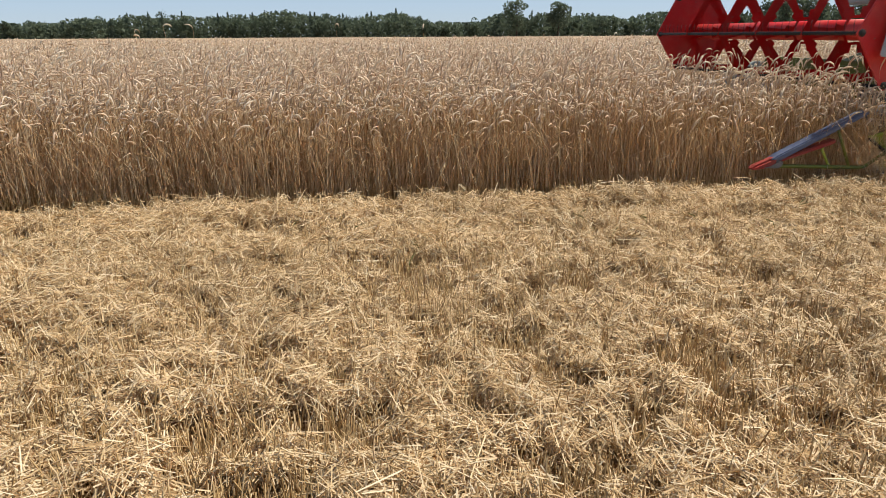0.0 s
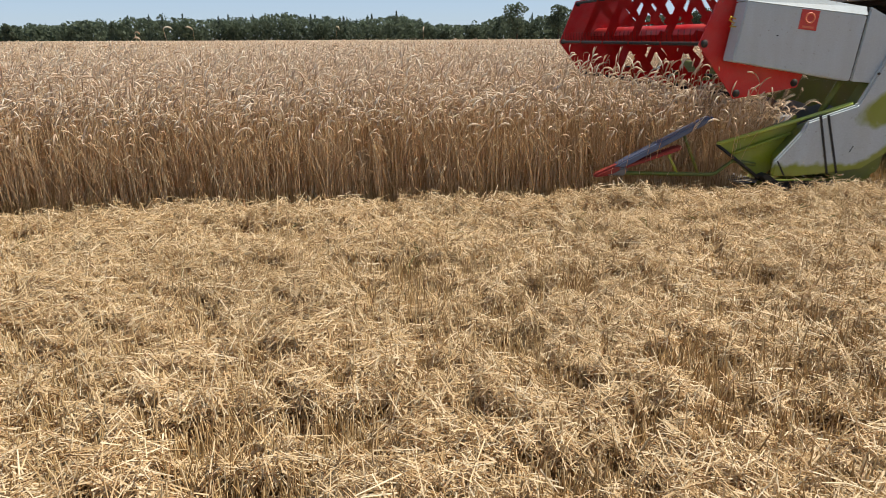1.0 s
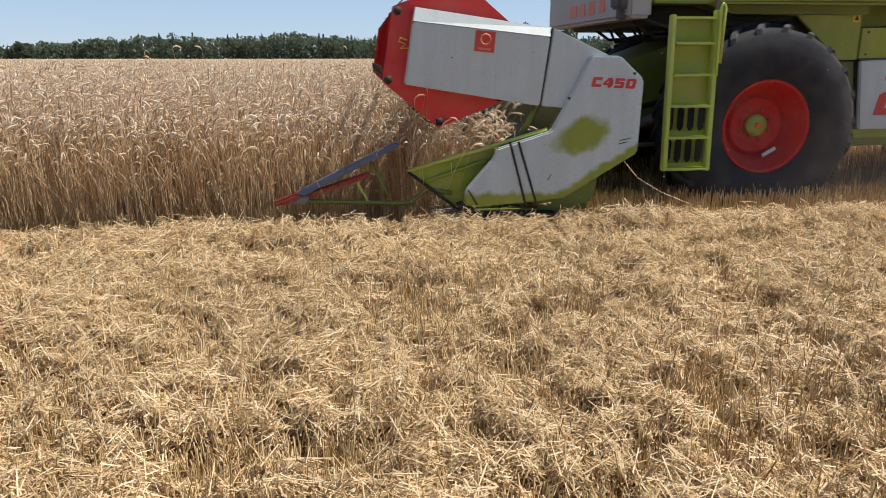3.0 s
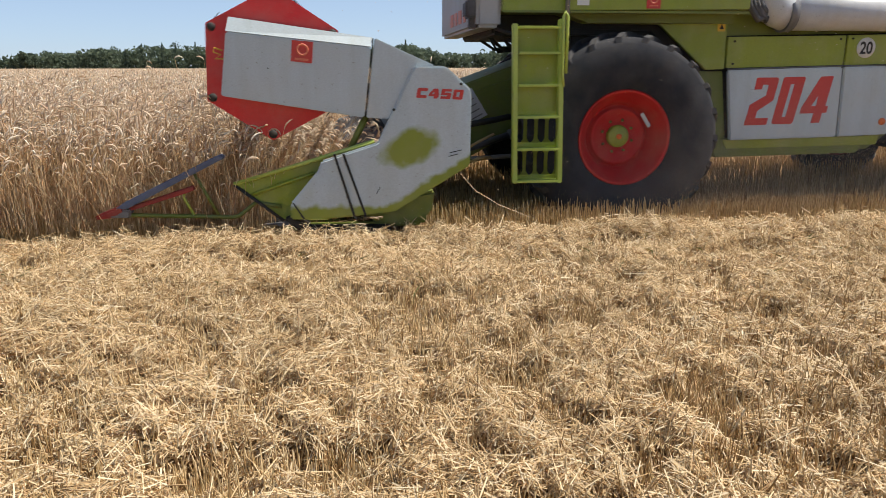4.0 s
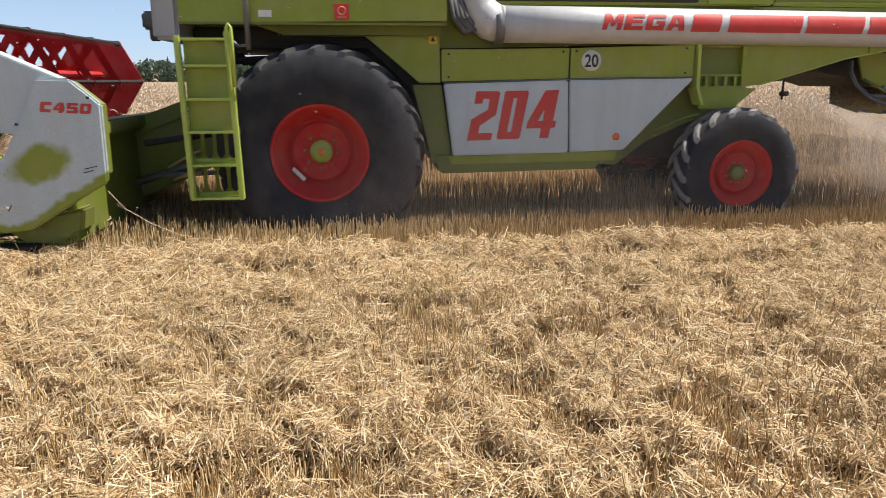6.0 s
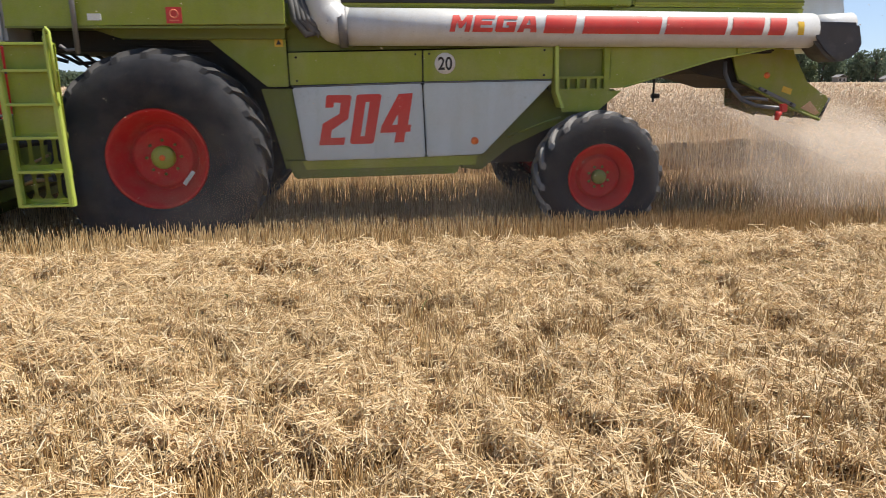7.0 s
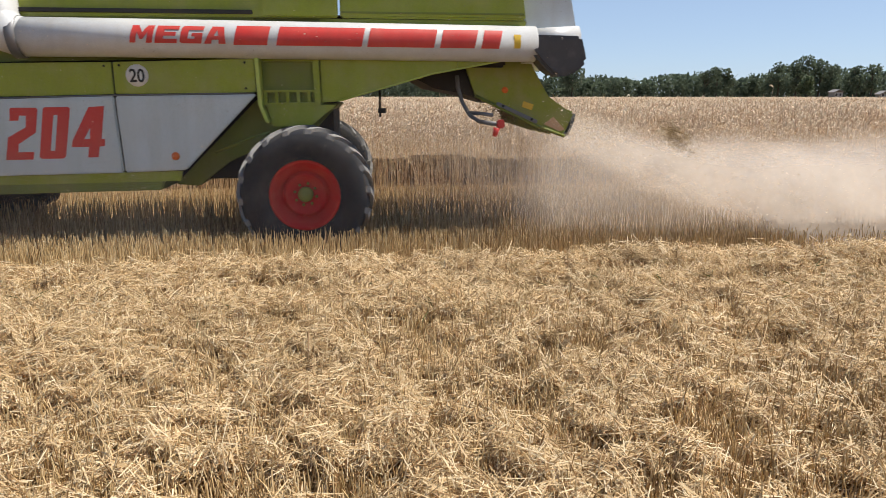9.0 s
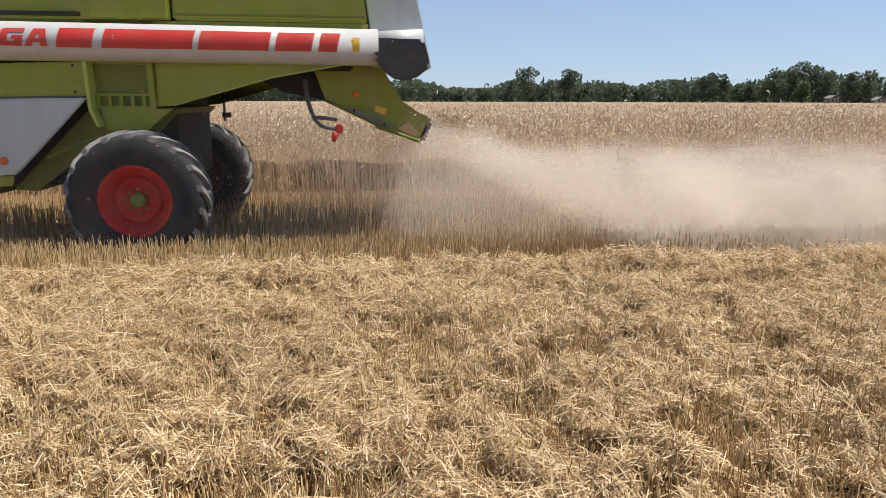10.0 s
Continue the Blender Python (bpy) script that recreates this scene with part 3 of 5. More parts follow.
def stubble_mesh(name, x, y, z0, top, seed, spread=0.10, sides=3):
    g = np.random.RandomState(seed)
    n = len(x)
    lean = g.normal(0, spread, (n, 2))
    a = np.stack([x, y, z0], 1)
    c = np.stack([x + lean[:, 0] * top, y + lean[:, 1] * top, z0 + top], 1)
    r = g.uniform(0.0021, 0.0034, n)
    v, f = strands(np.stack([a, c], 1), np.stack([r, r * 0.95], 1), sides)
    return big_mesh(name, v, f, [STUBBLE])


def drilled(n, u0, u1, v0, v1, seed, row=0.125, scatter=0.018):
    """Plants in drill rows along the track."""
    g = np.random.RandomState(seed)
    u = g.uniform(u0, u1, n)
    v = np.round(g.uniform(v0, v1, n) / row) * row + g.normal(0, scatter, n)
    return u, np.clip(v, v0, v1)


su, sv = drilled(105000, -6.5, 7.5, -5.4, EDGE - 0.02, 31)
sx, sy = xy_of(su, sv)
sh = litter(sx, sy)
ok = in_view(sx, sy) & (rng.rand(len(sx)) < np.clip(1.15 - 6.0 * sh, 0.3, 1) * np.clip(1.5 - 0.17 * sy, 0.45, 1))
sx, sy, sh = sx[ok], sy[ok], sh[ok]
old_stubble = new("old_stubble", stubble_mesh("old_stubble", sx, sy, np.zeros(len(sx)), np.clip(rng.normal(0.115, 0.03, len(sx)), 0.05, 0.20) + 0.45 * sh, 32, 0.18))
tagged(old_stubble, "short golden stubble standing through the straw", "stubble", kind="stuff")


# ---- standing crop ----
def crop(n, u0, u1, v0, v1, seed, z0=0.0, full=True, grow=1.0, stem_k=3, ragged=0.0, tall=0.07, spots=None, height=0.90):
    """Ripe nodding stalks over a patch. Returns lots for gather(), and the feet."""
    g = np.random.RandomState(seed)
    if spots is None:
        u, v = drilled(n, u0, u1, v0, v1, seed + 1, 0.125, 0.028)
    else:
        u, v = spots
    n = len(u)
    if ragged:
        v = v + ragged * g.rand(n) * (v < v0 + 0.15)
    H = g.normal(height, 0.085, n)
    H = np.where(g.rand(n) < tall, H + g.uniform(0.06, 0.30, n), H)
    lean_a, lean = g.uniform(0, 2 * np.pi, n), np.abs(g.normal(0, 0.13 if full else 0.07, n))
    bent = g.rand(n) < (0.13 if full else 0.05)
    lean = np.where(bent, g.uniform(0.3, 0.75, n), lean)
    H = np.where(bent, H * 0.88, H)
    lx, ly = np.cos(lean_a) * lean - 0.03, np.sin(lean_a) * lean * 0.8
    k = np.linspace(0, 1, stem_k)
    z = z0 + (H - z0)[:, None] * k
    off = (z / H[:, None]) ** 1.7 * H[:, None]
    P = np.stack([u[:, None] + lx[:, None] * off, v[:, None] + ly[:, None] * off, z], -1)
    r0 = g.uniform(0.0016, 0.0028, n) * grow
    R = r0[:, None] * np.linspace(1.15, 0.7, stem_k)
    lots = [(*strands(P, R, 3), 0)]
    # the ear arches over from the stem's tip
    a = g.uniform(0, 2 * np.pi, n)
    a = np.where(g.rand(n) < 0.55, g.normal(0.2, 0.7, n), a)
    turn = g.uniform(0.3, 2.9, n) if full else g.uniform(0.1, 2.3, n)
    L = g.uniform(0.075, 0.125, n) * (0.8 + 0.2 * grow)
    pts, tip = [P[:, -1]], P[:, -1].copy()
    ek = 5 if full else 4
    for s in range(1, ek):
        th = np.clip(turn * (s / (ek - 1)) ** 0.75, 0, 2.9)
        step = (L * 1.12 / (ek - 1))[:, None]
        tip = tip + step * np.stack([np.cos(a) * np.sin(th), np.sin(a) * np.sin(th), np.cos(th)], 1)
        pts.append(tip)
    E = np.stack(pts, 1)
    prof = np.array([0.0013, 0.0042, 0.0062, 0.0052, 0.0010]) if full else np.array([0.0018, 0.0062, 0.0068, 0.0015])
    er = prof[None] * g.uniform(1.05, 1.55, n)[:, None] * grow
    lots.append((*strands(E, er, 3), 1))
    if full:
        # dry leaf blades
        w = g.rand(n) < 0.6
        m = int(w.sum())
        s = g.uniform(0.25, 0.8, m)
        hz = z0 + (H[w] - z0) * s
        foot = np.stack([u[w] + lx[w] * hz * s, v[w] + ly[w] * hz * s, hz], 1)
        b, ln = g.uniform(0, 2 * np.pi, m), g.uniform(0.08, 0.2, m)
        q1 = foot + np.stack([np.cos(b) * ln * 0.5, np.sin(b) * ln * 0.5, ln * 0.25], 1)
        q2 = foot + np.stack([np.cos(b) * ln * 0.8, np.sin(b) * ln * 0.8, -ln * 0.5], 1)
        lots.append((*ribbons(np.stack([foot, q1, q2], 1), np.tile(np.array([0.002, 0.0042, 0.0008]), (m, 1))), 0))
    return lots, (u, v)


# the swath being cut: slices of standing crop over their own stubble
SLICE, U_LAST, U_FIRST = 0.25, -10.5, 4.25
crop_slices = []
variants = []
for k in range(6):
    n_edge, n_in = 195, 80
    ua, va = drilled(n_edge, 0, SLICE, EDGE, EDGE + 0.75, 400 + k, 0.125, 0.03)
    ub, vb = drilled(n_in, 0, SLICE, EDGE + 0.75, FAR_EDGE, 420 + k, 0.125, 0.03)
    feet = (np.concatenate([ua, ub]), np.concatenate([va, vb]))
    lots, feet = crop(0, 0, SLICE, EDGE, FAR_EDGE, 440 + 7 * k, z0=CUT - 0.02, spots=feet, tall=0.24)
    # the dense inside of the stand: bare thick stems
    g = np.random.RandomState(460 + k)
    q = np.stack([g.uniform(0, SLICE, 190), EDGE + 0.30 + (FAR_EDGE - EDGE - 0.3) * g.rand(190) ** 1.5, np.full(190, CUT - 0.02)], 1)
    tip = q + np.stack([g.normal(0, 0.06, 190), g.normal(0, 0.05, 190), g.uniform(0.48, 0.62, 190)], 1)
    lots.append((*strands(np.stack([q, tip], 1), np.full((190, 2), 0.0042), 3), 0))
    me = gather("standing_crop", lots, [STEM, EAR])
    ue, ve = drilled(340, 0, SLICE, EDGE, FAR_EDGE, 480 + k, 0.125, 0.02)
    xs, ys = np.concatenate([feet[0], ue]), np.concatenate([feet[1], ve])
    g = np.random.RandomState(500 + k)
    st = stubble_mesh("stubble", xs, ys, np.zeros(len(xs)), np.clip(g.normal(CUT, 0.035, len(xs)), 0.12, 0.34), 520 + k, 0.06)
    variants.append((me, st))

u, k = U_LAST, 0
while u < U_FIRST + 10.0:
    me, st = variants[(k * 5 + k // 6) % 6]
    s = new("stubble_slice", st)
    s.matrix_basis = TRACK @ Matrix.Translation((u, 0, 0))
    tagged(s, "freshly cut upright golden stubble in drill rows", "stubble", "slices of fresh stubble", "stuff")
    if u < U_FIRST:
        c = new("crop_slice", me)
        c.matrix_basis = TRACK @ Matrix.Translation((u, 0, 0))
        tagged(c, "ripe golden rye standing before the cutter bar", "crop", "slices of standing crop", "stuff")
        crop_slices.append((c, u, k))
    u, k = u + SLICE, k + 1

def weeds(n, seed):
    """Green blades at the foot of the crop and here and there between the straw."""
    g = np.random.RandomState(seed)
    u = np.round(g.uniform(-7, 6, n) / 0.45) * 0.45 + g.normal(0, 0.05, n)
    v = np.where(g.rand(n) < 0.7, EDGE + g.normal(0.0, 0.05, n), EDGE - 0.6 - 2.0 * np.abs(np.sin(u * 7.0)) + g.normal(0, 0.04, n))
    x, y = xy_of(u, v)
    a, L = g.uniform(0, 2 * np.pi, n), g.uniform(0.07, 0.19, n)
    z = litter(x, y) * 0.6
    foot = np.stack([x, y, z], 1)
    mid = foot + np.stack([0.25 * L * np.cos(a), 0.25 * L * np.sin(a), 0.6 * L], 1)
    tip = foot + np.stack([0.75 * L * np.cos(a), 0.75 * L * np.sin(a), 0.8 * L], 1)
    return big_mesh("green_weeds", *ribbons(np.stack([foot, mid, tip], 1), np.tile(np.array([0.002, 0.0045, 0.0008]), (n, 1))), [WEED])


tagged(new("green_weeds", weeds(700, 571)), "sparse green weeds at the foot of the crop", "weeds", kind="stuff")

# crop that stays: beyond the swath and further along it
lots, _ = crop(5800, -14, 18, FAR_EDGE + 0.02, FAR_EDGE + 1.7, 601, ragged=-0.06)
lots2, _ = crop(1300, -18, U_LAST, EDGE, FAR_EDGE, 611)
lots3, _ = crop(0, 0, 0, 0, 0, 615, spots=(np.array([-3.70, -3.58, -3.25, -2.98, -0.95, 0.35, 0.62, 3.1, 5.4]), np.array([4.1, 4.1, 4.2, 4.1, 4.3, 4.2, 4.3, 4.1, 4.2])), height=1.55, tall=0.0, grow=1.3)
edge_crop = new("edge_crop", gather("edge_crop", lots + lots2 + lots3, [STEM, EAR]))
edge_crop.matrix_basis = TRACK
tagged(edge_crop, "uncut wall of ripe nodding rye along the swath", "crop", kind="stuff")


def wedge(n, v0, v1, seed, power=1.0):
    """Spots in the camera's field beyond the swath."""
    g = np.random.RandomState(seed)
    v = v0 + (v1 - v0) * g.rand(n) ** power
    half = 0.72 * (v + 7.0) + 2.0
    return g.uniform(-1, 1, n) * half + 0.06 * v, v


lots, _ = crop(0, 0, 0, FAR_EDGE + 1.5, 14, 621, z0=0.45, full=False, stem_k=2, spots=wedge(10500, FAR_EDGE + 1.4, 15, 622, 1.2), tall=0.30, grow=1.35)
lots2, _ = crop(0, 0, 0, 14, 70, 631, z0=0.6, full=False, stem_k=2, spots=wedge(7000, 14, 80, 632, 1.5), tall=0.25, grow=2.8)
lots4, _ = crop(0, 0, 0, 60, 180, 641, z0=0.6, full=False, stem_k=2, spots=wedge(4500, 60, 180, 642, 1.2), tall=0.2, grow=5.0)
far_crop = new("far_crop", gather("far_crop", lots + lots2 + lots4, [STEM, EAR]))
far_crop.matrix_basis = TRACK
tagged(far_crop, "wide field of ripe pale golden rye ears", "crop", kind="stuff")

field = sheet("crop_field", grid(-900, 900, -26, 26, 0.35), grid(FAR_EDGE + 1.6, 330, 6, 24, 0.35), lambda x, y: 0.66 - 0.25 * np.clip((8 - y) / 3, 0, 1) + 0.14 * value_noise(x, y, 0.9, 71) + 0.10 * (np.random.RandomState(72).rand(*x.shape) - 0.5) * (y < 60) + 0.0004 * np.maximum(y - 60, 0), CANOPY)
field.matrix_basis = TRACK
tagged(field, "dense canopy of the ripe grain field reaching the woods", "field", kind="structure")


# ---- woods and far things ----
def blob_points(g, n, blobs):
    """Spots in the outer part of a crown made of round masses (x, y, z, rx, rz)."""
    w = np.array([b[3] ** 2 for b in blobs])
    pick = g.choice(len(blobs), n, p=w / w.sum())
    B = np.array(blobs)[pick]
    d = g.normal(0, 1, (n, 3))
    d /= np.linalg.norm(d, axis=1, keepdims=True)
    r = g.uniform(0.45, 1.08, n)[:, None] ** 0.6
    return B[:, :3] + d * r * np.stack([B[:, 3], B[:, 3], B[:, 4]], 1)


def leaf_cards(C, size, g):
    """Small bent leaf sprays at the spots C."""
    n = len(C)
    a = g.normal(0, 1, (n, 3))
    a /= np.linalg.norm(a, axis=1, keepdims=True)
    b = np.cross(a, g.normal(0, 1, (n, 3)))
    b /= np.linalg.norm(b, axis=1, keepdims=True)
    s = (size * g.uniform(0.5, 1.2, n))[:, None]
    V = np.stack([C - a * s, C + b * s * 0.6, C + a * s, C - b * s * 0.6], 1).reshape(-1, 3)
    F = np.arange(4 * n).reshape(n, 4)
    return V, F


def crown_spots(g, h, kind, n):
    if kind == "spruce":
        z = h * (0.12 + 0.88 * g.rand(n) ** 1.2)
        tiers = 0.75 + 0.35 * np.sin(z * 5.0 + g.rand())
        r = (h - z + 0.25) * 0.25 * tiers * np.sqrt(g.rand(n))
        a = g.uniform(0, 2 * np.pi, n)
        return np.stack([r * np.cos(a), r * np.sin(a), z - 0.25 * r], 1)
    wide = {"oak": 0.36, "birch": 0.21, "willow": 0.42}[kind]
    low = {"oak": 0.10, "birch": 0.10, "willow": 0.05}[kind]
    blobs = []
    for _ in range(15):
        zz = g.uniform(low + 0.12, 0.86)
        spread = wide * h * math.sqrt(max(0.05, 1 - (2 * (zz - 0.5)) ** 2))
        a, q = g.uniform(0, 2 * np.pi), spread * math.sqrt(g.rand()) * 0.75
        s = h * g.uniform(0.09, 0.17) * (0.8 if kind == "birch" else 1.0)
        blobs.append((q * math.cos(a), q * math.sin(a), zz * h, s, s * 0.85))
    blobs.append((0, 0, h * 0.5, wide * h * 0.55, h * 0.33))
    return blob_points(g, n, blobs)


def trunk_bm(h, g):
    bits = [rod([(0, 0, 0), (0.02 * h, 0, 0.3 * h), (0, 0.02 * h, 0.62 * h), (0, 0, 0.85 * h)], [0.022 * h, 0.016 * h, 0.01 * h, 0.004 * h], 7)]
    for _ in range(6):
        z, a, l = g.uniform(0.25, 0.6) * h, g.uniform(0, 6.28), g.uniform(0.16, 0.28) * h
        bits.append(rod([(0, 0, z), (0.5 * l * math.cos(a), 0.5 * l * math.sin(a), z + 0.35 * l), (l * math.cos(a), l * math.sin(a), z + 0.9 * l)], [0.008 * h, 0.006 * h, 0.002 * h], 5))
    return join(*bits)


# skyline of the woods: slope across, height over the field as a share of the distance
RIM = [(-0.75, .006), (-0.64, .011), (-0.605, .020), (-0.56, .027), (-0.53, .020), (-0.49, .030), (-0.43, .033), (-0.38, .037), (-0.33, .030), (-0.27, .033), (-0.21, .037),
       (-0.18, .033), (-0.12, .030), (-0.05, .037), (-0.01, .020), (0.04, .024), (0.07, .033), (0.13, .032), (0.19, .035), (0.25, .024), (0.29, .032), (0.34, .036),
       (0.40, .026), (0.44, .040), (0.50, .046), (0.55, .040), (0.60, .044), (0.65, .036), (0.80, .034)]


def rim_at(s):
    return float(np.interp(s, [r[0] for r in RIM], [r[1] for r in RIM]))


g = np.random.RandomState(81)
lots = []
for i in range(520):
    s = g.uniform(-0.78, 0.80)
    far = 300 + g.uniform(0, 34)
    h = 0.9 + far * rim_at(s) * g.uniform(0.70, 1.06)
    kind = "spruce" if g.rand() < 0.30 else ("birch" if g.rand() < 0.6 else "oak")
    C = crown_spots(g, h, kind, 230)
    V, F = leaf_cards(C + np.array([s * far, far, 0]), 0.50, g)
    lots.append((V, F, 1 if kind == "spruce" else 0))
n = 32000
q = g.uniform(-0.78, 0.80, n)
top = 0.9 + 310 * np.interp(q, [r[0] for r in RIM], [r[1] for r in RIM]) * (0.66 + 0.26 * value_noise(q * 310, 0 * q, 6.0, 83))
V = np.stack([q * 310, g.uniform(300, 322, n), 0.2 + top * g.rand(n) ** 1.25], 1)
lots.append((*leaf_cards(V, 0.95, g), 0))
woods = new("distant_woods", gather("distant_woods", lots, [LEAF_A, LEAF_B]))
tagged(woods, "dark green mixed woods on the far field edge", "woods", kind="stuff")


def tree(slope, far, height, kind, label, leaf, n=1500, seed=0):
    g = np.random.RandomState(900 + seed)
    t = tagged(new("tree"), label, "tree")
    t.location = (slope * far, far, 0)
    part("trunk", trunk_bm(height, g), BARK, t)
    V, F = leaf_cards(crown_spots(g, height, kind, n), 0.55, g)
    part("crown", big_mesh("crown", V, F, [leaf]), leaf, t)
    return t


OAK = "broad dark green deciduous tree at the field edge"
for i, (slope, share, kind) in enumerate([(0.103, .053, "oak"), (0.160, .047, "oak"), (0.345, .041, "birch"), (0.362, .047, "birch"), (0.378, .042, "birch"), (0.447, .049, "oak"),
                                          (0.472, .055, "birch"), (0.487, .060, "birch"), (0.503, .055, "birch"), (0.520, .048, "oak"), (0.556, .048, "birch"), (0.576, .049, "birch"), (0.61, .041, "oak"), (-0.60, .026, "oak")]):
    far = 285
    tree(slope, far, 0.9 + far * share, kind, OAK if kind == "oak" else "slender light-crowned birch at the field edge", LEAF_A, 1500 if kind == "oak" else 900, i)
tree(0.487, 262, 0.9 + 262 * .036, "willow", "rounded grey-green willow at the field edge", LEAF_C, 1500, 40)


def shed(slope, far, w, d, h, name="farm_house", label="small weathered light house with a grey roof"):
    b = tagged(new(name), label, "house")
    b.location = (slope * far, far, 0)
    part("wall", block(-w / 2, w / 2, 0, d, 0, h, 0.02), WALLWHITE, b)
    part("roof", slab([(-w / 2 - 0.4, h), (0, h + w * 0.32), (w / 2 + 0.4, h), (0, h + w * 0.32 - 0.2)], -0.5, d + 0.5, 0), ROOFGREY, b)
    for x in (-w * 0.25, w * 0.2):
        win = part("window", block(x - 0.5, x + 0.5, -0.06, 0.02, 1.2, 2.3, 0.01), LABEL_WHITE, b, "white window frame")
        part("pane", block(x - 0.42, x + 0.42, -0.075, -0.05, 1.28, 2.22, 0.005), DARK, win)


shed(0.532, 262, 3.2, 4.0, 2.6)
shed(0.597, 262, 4.0, 3.0, 1.9, "farm_shed", "low light farm shed by the woods")

# ---- the combine harvester ----
combine = tagged(new("combine_harvester"), "lime green combine harvester with red reel and light grey panels", "harvester")


def bolt(x, y, z, r=0.012):
    return moved(turned([(-0.008, 0), (-0.008, r), (0.004, r), (0.004, 0)], 6), Matrix.Translation((x, y, z)))


def wheel(name, R, W, yc, rim_r, tread, lugs, lug_h, dish, hub_r, label, hub_mat=GREEN, lug_mat=LUG):
    """A wheel about the y axis with its hub face at y = 0; the tyre is its mesh, rim and hub are its parts."""
    w, q = W / 2, R - rim_r
    prof = [(yc - w * 0.74, rim_r - 0.012), (yc - w * 0.92, rim_r + 0.10 * q), (yc - w, rim_r + 0.36 * q), (yc - w * 0.99, rim_r + 0.58 * q), (yc - w * 0.93, R - 0.16 * q), (yc - w * 0.80, R - 0.055 * q),
            (yc - w * 0.4, R - 0.01 * q), (yc, R), (yc + w * 0.4, R - 0.01 * q), (yc + w * 0.80, R - 0.055 * q), (yc + w * 0.93, R - 0.16 * q), (yc + w, rim_r + 0.4 * q), (yc + w * 0.74, rim_r - 0.012)]
    bm = turned(prof, 72)
    ob = part(name, bm, RUBBER, combine, label)
    for side in (-1, 1):
        lm = bmesh.new()
        rows = []
        for s in (0.0, 0.35, 0.7, 0.92, 1.0):
            y = yc + side * w * (-0.04 + 0.98 * s)
            rb = R - q * (0.0 if s < 0.5 else 0.03 if s < 0.8 else 0.10 if s < 0.95 else 0.30)
            hh = lug_h * (1.0 if s < 0.95 else 0.35)
            a, da = tread * s, (0.020 + 0.012 * s) * 0.9 / R
            rows.append([lm.verts.new((r * math.cos(b), y, r * math.sin(b))) for r, b in ((rb - 0.02, a - da * 1.3), (rb + hh, a - da), (rb + hh, a + da), (rb - 0.02, a + da * 1.3))])
        for A, B in zip(rows, rows[1:]):
            for k in range(3):
                lm.faces.new((A[k], A[k + 1], B[k + 1], B[k]))
        lm.faces.new(rows[0])
        lm.faces.new(rows[-1][::-1])
        first = part("lug", lm, lug_mat, ob)
        for i in range(lugs):
            lug = first if i == 0 else new("lug", first.data)
            lug.parent = ob
            lug.matrix_basis = Matrix.Rotation(2 * math.pi * (i + (0.5 if side > 0 else 0)) / lugs, 4, "Y")
    rim = part("rim", turned([(yc + w * 0.7, rim_r - 0.03), (dish + 0.01, rim_r - 0.02), (dish - 0.006, rim_r + 0.012), (dish - 0.016, rim_r + 0.004), (dish + 0.004, rim_r - 0.022), (dish * 0.62, rim_r - 0.045), (dish * 0.45, rim_r * 0.80),
                              (dish * 0.10, rim_r * 0.72), (0.012, rim_r * 0.69), (0.012, rim_r * 0.65), (-0.030, rim_r * 0.62), (-0.036, rim_r * 0.56), (-0.014, rim_r * 0.52), (-0.012, rim_r * 0.30), (0.01, 0)], 64), RIM_RED, ob, "red steel rim")
    part("hub", turned([(0.0, hub_r), (-0.045, hub_r), (-0.06, hub_r * 0.9), (-0.065, hub_r * 0.45), (-0.075, 0)], 32), hub_mat, ob, "green hub")
    for i in range(8):
        a = 2 * math.pi * i / 8
        part("bolt", bolt(hub_r * 1.45 * math.cos(a), -0.016, hub_r * 1.45 * math.sin(a), 0.014), GREEN_DARK, ob)
    return ob, rim


front_near, rim_near = wheel("drive_wheel", 0.915, 0.64, 0.05, 0.430, 0.30, 22, 0.038, -0.205, 0.105, "large dusty lugged tractor tyre")
part("cap", disc(0, 0, -0.07, 0.026, 0.012, 16), ORANGE, front_near, "orange hub cap")
part("sticker", moved(block(-0.075, 0.075, -0.008, 0.0, -0.018, 0.018, 0.003), pose(0.19, -0.085, 0.215, 0, 40, 0) @ pose(0, 0, 0, 0, 0, 0)), LABEL_GREY, front_near, "pale sticker")
rear_near, _ = wheel("steering_wheel", 0.600, 0.40, 0.06, 0.315, 0.34, 18, 0.032, -0.10, 0.07, "lugged rear tyre, sunlight painted into its pale lugs", GREEN_DARK, LUG_PALE)


def twin(ob):
    t = copy_thing(ob, Matrix.Identity(4))
    t.parent = combine
    return t


front_far, rear_far = twin(front_near), twin(rear_near)
MIDDLE = 1.285
part("front_axle", rod([(0, 0.1, 0.866), (0, 2 * MIDDLE - 0.1, 0.866)], 0.12, 14), DARK, combine)
part("rear_axle", join(rod([(4.05, 0.2, 0.62), (4.05, 2.4, 0.62)], 0.07, 12), block(3.9, 4.2, 1.0, 1.6, 0.55, 1.3, 0.02)), DARK, combine)

# chassis and hidden inner body; near-black blocks carry the shade of its inside
part("chassis", join(block(-0.35, 1.15, 0.46, 2.1, 0.95, 1.92, 0.02), block(1.1, 4.3, 0.55, 2.0, 0.70, 2.1, 0.02), block(4.2, 6.0, 0.45, 2.1, 1.78, 2.25, 0.02)), DARK, combine, "near-black chassis and filled-in inner body")
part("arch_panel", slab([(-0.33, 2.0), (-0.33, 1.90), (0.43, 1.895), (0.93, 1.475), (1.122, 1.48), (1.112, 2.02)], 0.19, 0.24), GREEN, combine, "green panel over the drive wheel")
